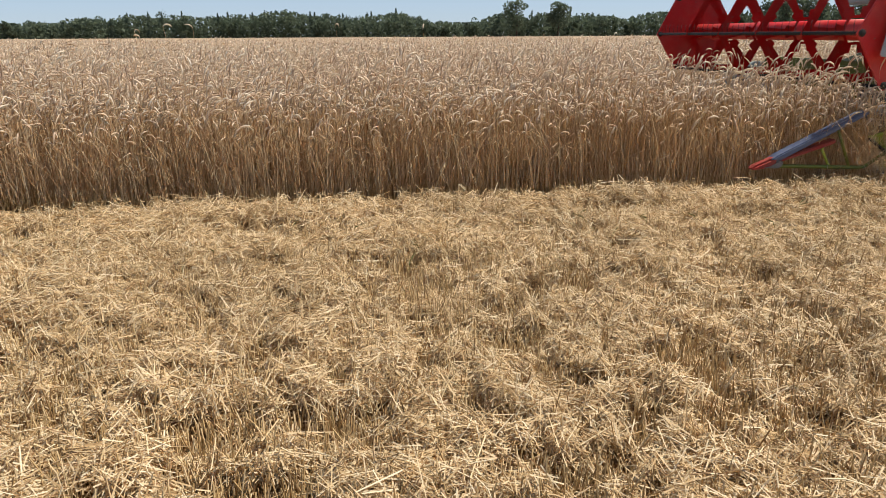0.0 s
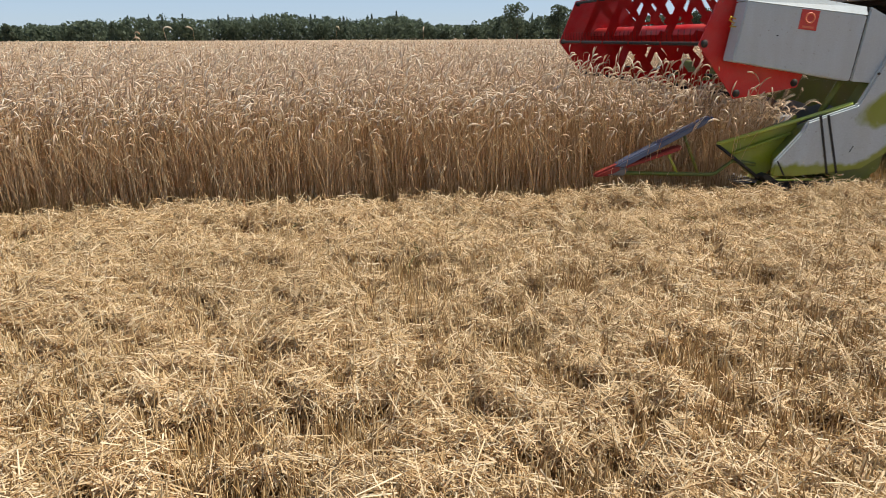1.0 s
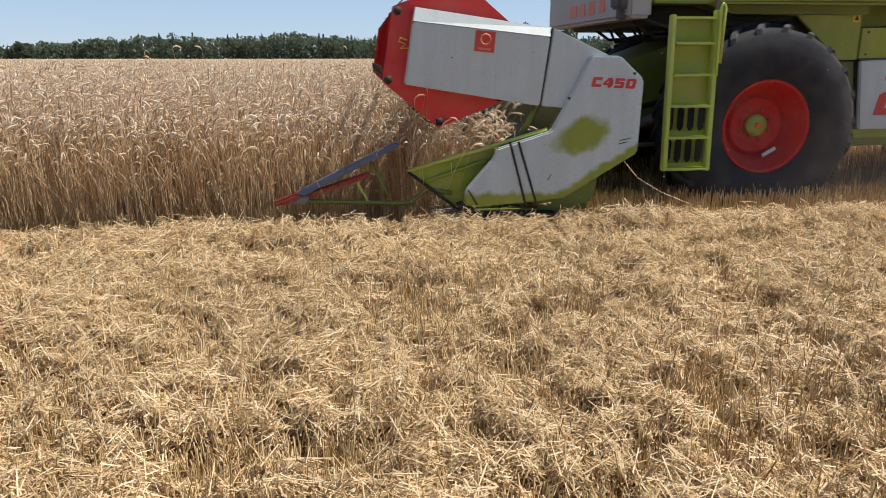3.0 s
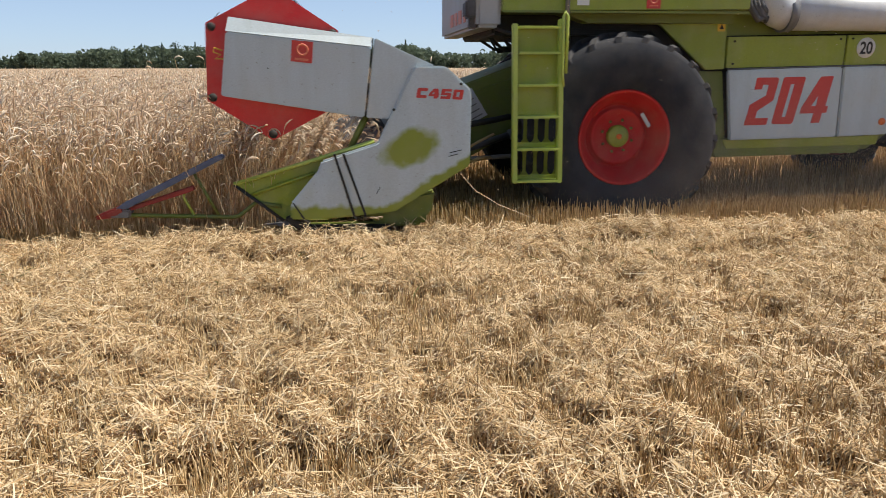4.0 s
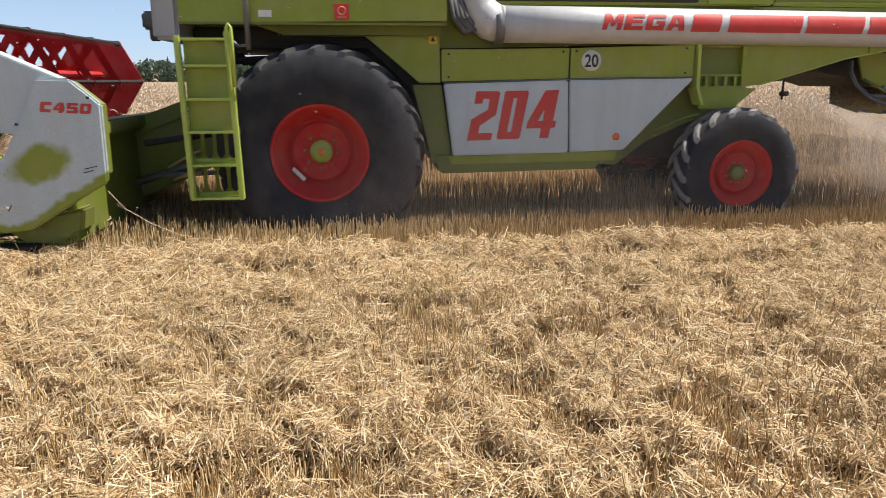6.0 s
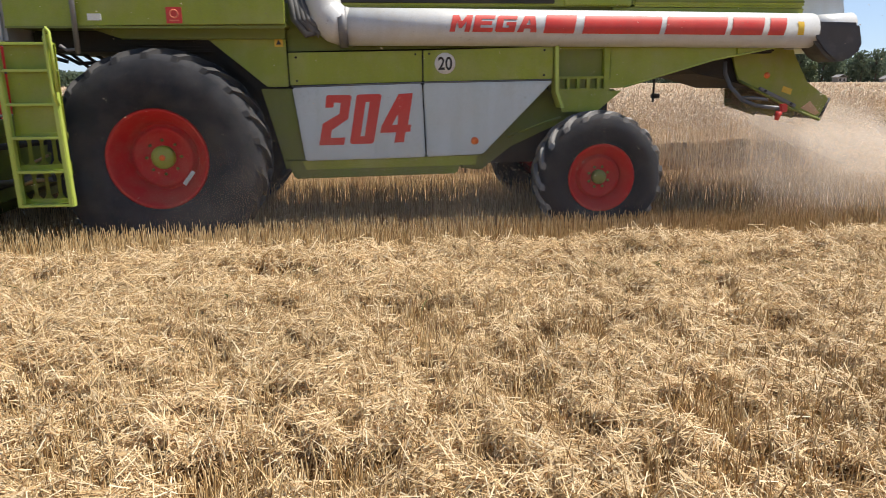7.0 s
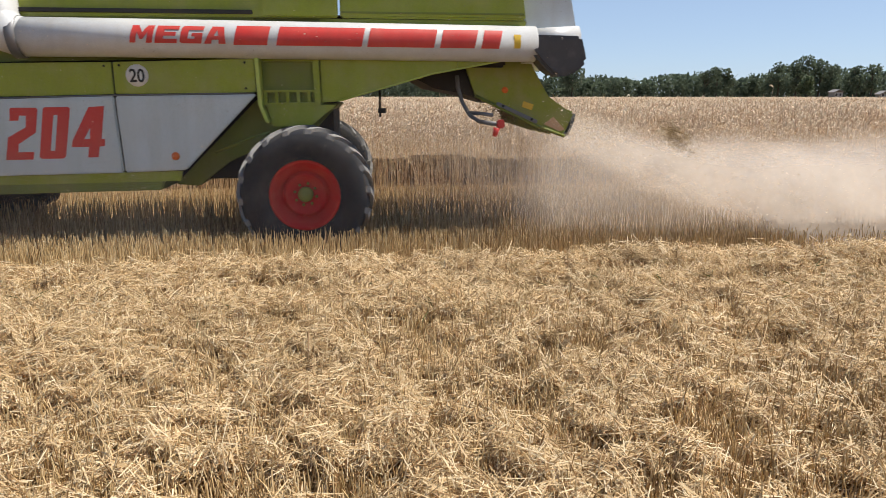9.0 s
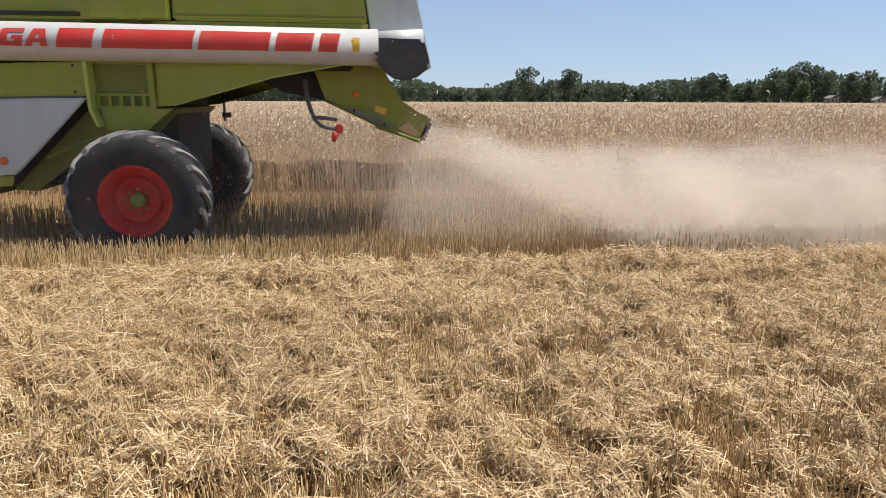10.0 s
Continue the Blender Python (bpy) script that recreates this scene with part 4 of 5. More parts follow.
# near-black fill paints the shade inside the wheel arch
part("arch_shade_fill", slab([(-0.45, 1.99), (-0.40, 1.86), (0.40, 1.84), (0.98, 1.30), (1.16, 0.95), (1.20, 0.78), (1.30, 0.78), (1.30, 1.99)], 0.30, 0.42), DARK, combine)
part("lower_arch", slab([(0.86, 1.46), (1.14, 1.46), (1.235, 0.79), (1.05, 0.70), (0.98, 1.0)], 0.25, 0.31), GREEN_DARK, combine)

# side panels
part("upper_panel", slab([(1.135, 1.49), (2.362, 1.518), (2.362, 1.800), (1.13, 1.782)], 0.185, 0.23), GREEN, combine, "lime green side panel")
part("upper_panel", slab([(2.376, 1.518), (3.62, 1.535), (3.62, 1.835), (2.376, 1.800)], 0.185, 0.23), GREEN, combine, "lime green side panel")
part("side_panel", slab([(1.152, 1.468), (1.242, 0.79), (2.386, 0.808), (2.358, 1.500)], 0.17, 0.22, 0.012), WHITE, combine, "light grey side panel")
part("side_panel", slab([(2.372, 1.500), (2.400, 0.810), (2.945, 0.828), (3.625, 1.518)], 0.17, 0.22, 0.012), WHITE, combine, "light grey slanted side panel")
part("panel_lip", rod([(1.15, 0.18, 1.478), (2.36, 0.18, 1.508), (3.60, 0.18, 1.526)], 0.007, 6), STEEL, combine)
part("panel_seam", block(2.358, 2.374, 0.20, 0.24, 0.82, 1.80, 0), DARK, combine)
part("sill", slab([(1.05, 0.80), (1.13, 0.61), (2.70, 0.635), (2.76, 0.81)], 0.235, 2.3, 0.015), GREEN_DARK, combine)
part("sill_face", slab([(1.20, 0.785), (1.24, 0.70), (2.88, 0.72), (2.90, 0.815)], 0.222, 0.245, 0.004), GREEN, combine)
# slanted block digits "204", outlines in centimetres
DIGIT_TWO = [[(8.1, 45.0), (9.3, 46.0), (28.7, 46.0), (30.3, 44.4), (26.7, 24.2), (11.8, 14.0), (10.6, 6.8), (23.5, 7.1), (22.1, 0.3), (0.0, 0.0), (3.9, 19.9), (19.1, 28.9), (20.6, 39.0), (14.9, 39.2), (14.0, 34.8), (6.9, 34.5)]]
DIGIT_NOUGHT = [[(34.6, 45.0), (36.3, 46.3), (44.4, 46.5), (44.4, 39.6), (42.6, 39.5), (37.0, 7.9), (38.9, 8.0), (38.7, 0.9), (29.2, 0.8), (27.5, 2.5)], [(44.4, 46.5), (55.3, 46.6), (56.6, 45.0), (49.0, 3.0), (46.8, 1.0), (38.7, 0.9), (38.9, 8.0), (40.7, 8.1), (46.1, 39.7), (44.4, 39.6)]]
DIGIT_FOUR = [[(71.8, 46.6), (75.2, 46.8), (71.3, 28.4), (65.4, 18.1), (70.3, 18.3), (68.8, 11.2), (54.6, 11.0), (55.8, 16.9)], [(75.2, 46.8), (84.5, 47.2), (79.8, 18.3), (82.6, 18.3), (81.8, 11.8), (77.4, 11.5), (75.7, 1.9), (67.1, 1.7), (68.8, 11.2), (70.3, 18.3), (71.3, 28.4)]]
for strokes in (DIGIT_TWO, DIGIT_NOUGHT, DIGIT_FOUR):
    part("digit", join(*[slab([(1.375 + 0.0106 * a, 0.935 + 0.0101 * b) for a, b in s], 0.1665, 0.171, 0) for s in strokes]), DECAL_RED, combine, "red block digit")
sign = part("speed_sign", disc(2.580, 1.682, 0.184, 0.098, 0.006), LABEL_WHITE, combine, "round white speed sign")
on_side("20", 2.514, 1.622, 0.132, 0.120, 0.177, BLACK_INK, sign, "digits", 0, 0.02)
part("reflector", disc(2.862, 0.958, 0.170, 0.036, 0.01), ORANGE, combine, "orange reflector")
warn = part("warning_label", slab([(1.015, 1.985), (1.09, 1.985), (1.09, 1.832), (1.015, 1.832)], 0.184, 0.189, 0), YELLOW, combine, "yellow warning label")
for z in (1.94, 1.875):
    part("pictogram", slab([(1.03, z - 0.022), (1.075, z - 0.022), (1.0525, z + 0.025)], 0.181, 0.183, 0), BLACK_INK, warn)
for x, z in ((1.2, 1.74), (2.3, 1.765), (2.43, 1.77), (3.53, 1.80), (3.53, 1.57), (1.2, 1.53)):
    part("bolt", bolt(x, 0.184, z, 0.011), DARK, combine)

# walkway, tank, hoods
part("platform_panel", slab([(-1.15, 1.985), (1.15, 2.012), (1.15, 2.60), (-1.15, 2.60)], -0.12, -0.05), GREEN, combine, "lime green platform panel")
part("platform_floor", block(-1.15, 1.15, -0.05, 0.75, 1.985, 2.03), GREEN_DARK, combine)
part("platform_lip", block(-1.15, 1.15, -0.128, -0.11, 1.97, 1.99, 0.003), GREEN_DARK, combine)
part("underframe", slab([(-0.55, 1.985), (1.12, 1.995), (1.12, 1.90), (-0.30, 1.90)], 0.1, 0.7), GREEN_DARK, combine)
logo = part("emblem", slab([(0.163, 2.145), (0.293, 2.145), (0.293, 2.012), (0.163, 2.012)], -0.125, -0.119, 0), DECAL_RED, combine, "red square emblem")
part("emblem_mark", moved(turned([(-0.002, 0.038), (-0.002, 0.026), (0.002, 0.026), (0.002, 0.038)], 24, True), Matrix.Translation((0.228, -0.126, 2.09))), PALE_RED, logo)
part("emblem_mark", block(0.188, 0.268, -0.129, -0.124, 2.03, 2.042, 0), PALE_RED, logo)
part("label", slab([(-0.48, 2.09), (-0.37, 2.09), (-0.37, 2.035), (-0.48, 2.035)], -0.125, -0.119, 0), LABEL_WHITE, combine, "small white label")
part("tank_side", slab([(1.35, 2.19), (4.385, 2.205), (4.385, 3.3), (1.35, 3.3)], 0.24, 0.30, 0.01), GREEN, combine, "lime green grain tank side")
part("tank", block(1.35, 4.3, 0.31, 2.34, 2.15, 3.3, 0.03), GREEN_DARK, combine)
# unseen far side, added by symmetry to widen the shadow on the ground
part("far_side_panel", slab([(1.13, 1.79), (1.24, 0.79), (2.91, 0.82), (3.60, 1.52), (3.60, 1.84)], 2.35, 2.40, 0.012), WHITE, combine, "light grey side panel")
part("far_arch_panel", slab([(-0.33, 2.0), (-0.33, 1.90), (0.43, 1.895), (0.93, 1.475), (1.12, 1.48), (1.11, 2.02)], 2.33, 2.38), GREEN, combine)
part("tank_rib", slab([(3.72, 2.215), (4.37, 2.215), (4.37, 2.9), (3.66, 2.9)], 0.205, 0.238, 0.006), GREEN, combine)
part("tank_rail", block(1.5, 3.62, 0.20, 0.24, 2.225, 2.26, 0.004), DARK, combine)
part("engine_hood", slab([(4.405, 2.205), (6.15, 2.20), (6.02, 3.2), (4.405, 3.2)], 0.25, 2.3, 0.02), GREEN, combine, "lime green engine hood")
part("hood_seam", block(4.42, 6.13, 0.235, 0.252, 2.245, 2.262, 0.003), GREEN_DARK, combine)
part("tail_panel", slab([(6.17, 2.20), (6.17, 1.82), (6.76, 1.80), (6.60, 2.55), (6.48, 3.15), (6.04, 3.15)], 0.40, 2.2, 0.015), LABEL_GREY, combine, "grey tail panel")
# darker green paints in the shade behind the tube
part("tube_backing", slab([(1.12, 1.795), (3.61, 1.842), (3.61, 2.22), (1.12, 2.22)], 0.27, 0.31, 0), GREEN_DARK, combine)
part("cab_front", block(-1.38, -1.16, -0.10, 2.65, 1.845, 2.75, 0.03), CABGREY, combine, "grey panel under the cab")
for y, l in ((0.55, 0.16), (0.85, 0.22), (1.18, 0.2), (1.48, 0.24)):
    part("faded_lettering", block(-1.386, -1.379, y, y + l, 1.93, 2.06, 0), PALE_RED, combine)
part("work_lamp", join(block(-1.47, -1.36, -0.06, 0.16, 1.93, 2.08, 0.02), block(-1.43, -1.36, 0.0, 0.1, 1.84, 1.95, 0.01)), BOOT, combine, "dark work lamp")
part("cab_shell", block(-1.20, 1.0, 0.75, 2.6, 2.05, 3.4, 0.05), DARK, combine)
# coloured near-black for the shade below the cab
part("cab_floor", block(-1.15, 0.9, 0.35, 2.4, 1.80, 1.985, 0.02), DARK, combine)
for i in range(7):
    y = 0.5 + 0.22 * i
    part("hose", rod([(-1.05 + 0.05 * (i % 3), y, 1.82), (-0.85, y + 0.05, 1.70 - 0.03 * (i % 2)), (-0.45, y, 1.72), (-0.2, y, 1.82)], 0.018, 7), DARK, combine)
part("brace", rod([(-1.2, -0.02, 1.84), (-0.72, -0.02, 1.70)], 0.016, 8), DARK, combine)
part("pole", rod([(-0.575, -0.16, 1.76), (-0.58, -0.16, 2.7)], 0.022, 10), STEEL, combine)
part("pole_bracket", rod([(-0.575, -0.16, 1.80), (-0.66, -0.16, 1.79), (-0.70, -0.20, 1.83)], 0.014, 8), STEEL, combine)

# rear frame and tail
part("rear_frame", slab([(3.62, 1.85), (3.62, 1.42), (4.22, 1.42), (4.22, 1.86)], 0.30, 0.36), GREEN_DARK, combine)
# the sun-facing flange gets its brightness from the paler green
part("rear_post", slab([(3.625, 1.86), (3.64, 1.42), (3.70, 1.26), (3.73, 1.26), (3.672, 1.42), (3.66, 1.86)], 0.14, 0.34, 0.004), GREEN_PALE, combine)
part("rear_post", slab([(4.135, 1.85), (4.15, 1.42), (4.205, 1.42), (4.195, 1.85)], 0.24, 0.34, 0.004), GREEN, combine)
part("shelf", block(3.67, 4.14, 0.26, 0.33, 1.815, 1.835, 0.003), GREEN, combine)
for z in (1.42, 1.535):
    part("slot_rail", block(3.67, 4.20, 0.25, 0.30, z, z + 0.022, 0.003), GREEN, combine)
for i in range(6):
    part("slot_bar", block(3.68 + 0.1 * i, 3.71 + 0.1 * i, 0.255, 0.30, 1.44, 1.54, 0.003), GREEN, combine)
# the deep shade round the carrier is in its darker green
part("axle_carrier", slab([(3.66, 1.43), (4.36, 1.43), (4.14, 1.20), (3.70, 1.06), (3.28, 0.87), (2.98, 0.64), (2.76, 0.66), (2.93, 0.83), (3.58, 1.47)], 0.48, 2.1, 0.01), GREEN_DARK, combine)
part("carrier_plate", slab([(3.70, 1.42), (4.34, 1.42), (4.10, 1.22), (3.74, 1.22)], 0.27, 0.30, 0.005), GREEN, combine)
part("axle_link", rod([(3.2, 0.26, 0.98), (3.55, 0.22, 1.12), (3.72, 0.22, 1.17)], 0.012, 8), GREEN_DARK, combine)
part("tail_side", slab([(4.21, 2.20), (4.21, 1.44), (4.36, 1.45), (5.26, 1.705), (6.10, 1.86), (6.16, 2.20)], 0.28, 0.33, 0.008), GREEN, combine, "lime green tail side")
part("tail_side", slab([(4.21, 2.20), (4.21, 1.44), (4.36, 1.45), (5.26, 1.705), (6.10, 1.86), (6.16, 2.20)], 2.25, 2.30, 0.008), GREEN, combine, "lime green tail side")
part("tail_rib", slab([(5.50, 1.765), (5.53, 1.77), (5.53, 1.99), (5.50, 1.99)], 0.262, 0.285, 0.003), GREEN, combine)
part("tail_rim", rod([(4.36, 0.275, 1.452), (5.26, 0.275, 1.707), (6.10, 0.275, 1.862)], 0.008, 6), GREEN_PALE, combine)
part("hanger", join(rod([(4.76, 0.5, 1.62), (4.76, 0.5, 1.30)], 0.012, 8), rod([(4.74, 0.5, 1.36), (4.82, 0.5, 1.36)], 0.025, 8)), DARK, combine)
# near-black slab gives the shaded gap under the tail
part("chopper_housing", slab([(4.9, 1.80), (5.22, 1.80), (5.62, 1.84), (6.02, 1.90), (5.98, 1.42), (5.62, 1.52), (5.30, 1.58)], 0.68, 2.1, 0.01), DARK, combine, "chopper housing, near-black for the gap's shade")
chute = part("spreader_chute", slab([(5.48, 1.86), (5.95, 1.96), (6.12, 1.96), (6.20, 1.80), (6.345, 1.565), (6.61, 1.385), (6.515, 1.175), (6.21, 1.285), (5.85, 1.45), (5.58, 1.58)], 0.32, 0.36, 0.006), GREEN_MUD, combine, "grimy green straw spreader chute")
part("chute_top", join(moved(block(0, 0.54, 0.35, 1.70, -0.012, 0.012, 0.003), pose(6.09, 0, 1.575, 0, 18.5, 0))), GREEN, chute)
for i in range(3):
    part("chute_fin", slab([(6.06, 1.50), (6.60, 1.38), (6.47, 1.16), (6.08, 1.28)], 0.72 + 0.4 * i, 0.735 + 0.4 * i, 0), GREEN_DARK, chute)
part("chute_rail", rod([(5.58, 0.30, 1.575), (5.85, 0.30, 1.445), (6.21, 0.30, 1.275), (6.515, 0.30, 1.165)], 0.016, 8), GREEN_DARK, chute)
part("chute_strut", moved(block(-0.23, 0.23, 0.275, 0.31, -0.018, 0.018, 0.006), pose(6.01, 0, 1.405, 0, 24, 0)), STEEL, chute, "slotted steel strut")
for x in (5.86, 6.16):
    part("bolt", bolt(x, 0.27, 1.405 - 0.445 * (x - 6.01), 0.014), DARK, chute)
part("chute_rim", rod([(6.62, 0.33, 1.39), (6.525, 0.33, 1.17)], 0.018, 8), DARK, chute)
part("chute_flap", slab([(6.60, 1.375), (6.515, 1.18), (6.575, 1.165), (6.645, 1.345)], 0.36, 1.66, 0.004), BOOT, chute, "dark rubber flap")
part("chute_lip", slab([(6.30, 1.29), (6.40, 1.36), (6.52, 1.235), (6.47, 1.215)], 0.312, 0.319, 0), FADED, chute, "faded orange edge marking")
part("reflector", disc(5.885, 1.63, 0.318, 0.032, 0.008), ORANGE, chute, "orange reflector")
part("chute_label", moved(block(-0.055, 0.055, -0.004, 0, -0.03, 0.03, 0.001), pose(6.125, 0.318, 1.475, 0, 18, 0)), YELLOW, chute, "yellow label")
part("lift_pipe", rod([(5.53, 0.56, 1.70), (5.54, 0.55, 1.58), (5.57, 0.48, 1.45), (5.63, 0.34, 1.32), (5.70, 0.20, 1.265), (5.78, 0.06, 1.25), (5.86, 0.0, 1.245)], 0.020, 10), STEEL, combine, "bent grey pipe")
part("pipe_bracket", rod([(5.62, 0.36, 1.34), (5.74, 0.30, 1.335), (5.84, 0.22, 1.32)], 0.018, 8), STEEL, combine)
part("coupling", join(block(5.84, 5.91, -0.03, 0.03, 1.205, 1.285, 0.01), rod([(5.84, 0, 1.21), (5.82, 0, 1.13)], [0.034, 0.020], 8)), DECAL_RED, combine, "red hydraulic coupling")
chute.location = (0.14, 0.28, -0.07)


# unloading tube
def tube_y(x):
    return 0.165 + 0.036 * (x - 3.0)


TR = 0.166
part("unloading_tube", rod([(1.62, tube_y(1.62), 2.005), (2.6, tube_y(2.6), 2.003), (4.4, tube_y(4.4), 1.995), (6.24, tube_y(6.24), 1.985)], TR, 40), TUBE_WHITE, combine, "white unloading tube with red stripes")
part("tube_elbow", rod([(1.66, tube_y(1.66), 2.005), (1.58, tube_y(1.6), 2.03), (1.50, 0.15, 2.10), (1.46, 0.17, 2.20), (1.45, 0.2, 2.6)], [TR + 0.006, TR + 0.008, TR + 0.008, TR + 0.006, TR], 32), TUBE_WHITE, combine)
part("tube_collar", rod([(1.60, tube_y(1.6), 2.0), (1.68, tube_y(1.68), 2.004)], TR + 0.014, 32), STEEL, combine)
for i in range(4):
    part("hose", rod([(1.18 + 0.03 * i, 0.05 + 0.02 * i, 2.3), (1.22 + 0.04 * i, 0.02, 2.06), (1.32 + 0.05 * i, 0.02 + 0.02 * i, 1.93 + 0.03 * (i % 2)), (1.46, 0.1, 1.97 + 0.05 * i)], 0.03, 8), BOOT, combine, "thick dark hose")


def wrap(x, h):
    """A spot on the tube's near side: x along, h over its middle line."""
    a = h / TR
    r = TR + 0.005
    return (x, tube_y(x) - r * math.cos(a), 2.003 - 0.005 * (x - 2.6) + r * math.sin(a))


def tube_stripe(x0, x1, h0, h1, lean, name="stripe", mat=DECAL_RED, label="red stripe"):
    bm = bmesh.new()
    n, k = max(2, int((x1 - x0) / 0.1)), 6
    V = [[bm.verts.new(wrap(x0 + (x1 - x0) * i / n + lean * (h0 + (h1 - h0) * j / k), h0 + (h1 - h0) * j / k)) for j in range(k + 1)] for i in range(n + 1)]
    for i in range(n):
        for j in range(k):
            bm.faces.new((V[i][j], V[i + 1][j], V[i + 1][j + 1], V[i][j + 1])).smooth = True
    part(name, bm, mat, combine, label)


for x0, x1 in ((3.485, 3.775), (3.855, 4.61), (4.66, 5.27), (5.325, 5.65), (5.71, 5.88)):
    tube_stripe(x0, x1, -0.055, 0.115, 0.22)
me, co = block_words("MEGA", 0.845, 0.150, 0.25, 0.12)
co = sliced(me, co, 0.006)
me.vertices.foreach_set("co", np.array([Vector(wrap(2.60 + p[0], p[1] - 0.048)) for p in co]).ravel())
me.update()
part("wording", me, DECAL_RED, combine, "red lettering")
tube_stripe(6.01, 6.075, -0.05, 0.075, 0.0, "tube_label", YELLOW, "yellow warning label")
boot = part("outlet_sleeve", slab([(6.14, 2.065), (6.665, 2.055), (6.71, 1.90), (6.725, 1.82), (6.69, 1.78), (6.58, 1.695), (6.43, 1.68), (6.33, 1.75), (6.19, 1.90)], tube_y(6.4) - 0.165, tube_y(6.4) + 0.165, 0.03), BOOT, combine, "dusty rubber outlet sleeve")
# no real opening: a near-black disc stands for the shaded hollow
part("sleeve_mouth", moved(disc(0, 0, 0, 0.075, 0.006), Matrix.Translation((6.53, tube_y(6.4), 1.725)) @ Matrix.Rotation(radians(-24), 4, "Y") @ Matrix.Rotation(radians(90), 4, "X")), DARK, boot)
part("outlet_cover", rod([(6.20, tube_y(6.2) + 0.01, 2.02), (6.67, tube_y(6.5), 2.05)], 0.112, 28), TUBE_WHITE, combine)

# ladder
LY = -0.42
ladder = part("ladder", join(moved(block(-0.022, 0.022, LY - 0.035, LY + 0.035, 0.50, 1.86, 0.008), pose(-1.095, 0, 0, 0, -1.2, 0)), moved(block(-0.022, 0.022, LY - 0.035, LY + 0.035, 0.50, 1.90, 0.008), pose(-0.685, 0, 0, 0, -1.5, 0))), GREEN_PALE, combine, "lime green access ladder")
for z in (0.505, 0.79, 1.07, 1.34, 1.61, 1.82):
    part("rung", block(-1.10, -0.70, LY - 0.04, LY + 0.05, z, z + 0.022, 0.006), GREEN_PALE, ladder)
part("riser_plate", block(-1.10, -0.70, LY + 0.055, LY + 0.065, 1.10, 1.84, 0), GREEN, ladder)
for z0, z1 in ((0.50, 0.565), (0.795, 0.855), (1.085, 1.12)):
    part("riser_bar", block(-1.10, -0.69, LY + 0.050, LY + 0.060, z0, z1, 0), GREEN, ladder)
SLOT = bmesh.new()
for c in range(5):
    x = -1.105 + 0.098 * c
    for z0, z1 in ((0.56, 0.80), (0.85, 1.09)):
        z = [z0 + (z1 - z0) * k / 12 for k in range(13)]
        # each web flares at its ends, which rounds the slots
        w = [0.016 + 0.034 * max(0.0, abs(2 * k / 12 - 1) - 0.62) ** 1.6 / 0.38 ** 1.6 for k in range(13)]
        A = [SLOT.verts.new((max(-1.115, x - b), LY + 0.056, a)) for a, b in zip(z, w)]
        B = [SLOT.verts.new((min(-0.685, x + b), LY + 0.056, a)) for a, b in zip(z, w)]
        for k in range(12):
            SLOT.faces.new((A[k], B[k], B[k + 1], A[k + 1]))
bmesh.ops.solidify(SLOT, geom=SLOT.faces[:], thickness=0.006)
part("slotted_riser", SLOT, GREEN, ladder, "green riser plate with rounded slots")
part("handrail", rod([(-0.70, LY - 0.02, 1.34), (-0.72, LY - 0.05, 1.45), (-0.725, LY - 0.05, 1.92), (-0.71, LY - 0.05, 1.95), (-0.69, LY - 0.05, 1.92), (-0.685, LY - 0.04, 1.45)], 0.014, 8), GREEN_PALE, ladder)

ladder.location.x = 0.03

# feeder house
feeder = part("feeder_house", slab([(-1.98, 1.10), (-1.28, 1.36), (-0.10, 1.78), (-0.05, 1.25), (-1.28, 0.58), (-2.0, 0.30)], 0.86, 1.95, 0.015), GREEN_DARK, combine, "dark green feeder house with grime patches")
part("feeder_rib", slab([(-1.95, 0.98), (-1.27, 1.25), (-0.3, 1.58), (-0.3, 1.54), (-1.26, 1.21), (-1.95, 0.94)], 0.83, 0.862, 0.004), GREEN_DARK, feeder)
plate = part("data_plate", slab([(-1.44, 1.205), (-1.275, 1.295), (-1.105, 1.02), (-1.295, 0.92)], 0.82, 0.83, 0), LABEL_GREY, feeder, "silver data plate")
for i in range(5):
    dx, dz = 0.032 * i, -0.052 * i
    part("text_bar", slab([(-1.405 + dx, 1.185 + dz), (-1.29 + dx, 1.247 + dz), (-1.284 + dx, 1.237 + dz), (-1.399 + dx, 1.175 + dz)], 0.815, 0.819, 0), DARK if i == 0 else STEEL, plate)
part("lift_cylinder", join(rod([(-1.9, 0.7, 0.50), (-0.9, 0.7, 0.82)], 0.035, 10), rod([(-0.9, 0.7, 0.82), (-0.3, 0.7, 1.02)], 0.055, 10)), STEEL, combine)
part("lift_cylinder", rod([(-1.62, 0.3, 0.62), (-0.8, 0.3, 0.66)], 0.022, 8), STEEL, combine)
part("drive_shaft", rod([(-1.6, 0.1, 0.95), (-1.1, 0.4, 1.0), (-0.5, 0.6, 1.1)], 0.03, 8), DARK, combine)
part("wedged_straw", rod([(-1.46, 0.28, 0.70), (-1.30, 0.29, 0.79), (-1.13, 0.30, 0.87)], [0.010, 0.014, 0.012], 6), STUBBLE, combine, "pale straw wedged under the feeder")
part("wedged_straw", rod([(-1.42, 0.28, 0.585), (-1.28, 0.27, 0.635), (-1.16, 0.28, 0.645)], [0.008, 0.022, 0.014], 6), STUBBLE, combine, "pale straw wedged under the feeder")
part("twine", rod([(-1.62, -0.85, 0.66), (-1.5, -0.87, 0.52), (-1.3, -0.9, 0.40), (-1.05, -0.95, 0.30)], 0.0025, 5), EAR, combine, "trailing straw twine")

# ---- the header ----
PY = -0.985
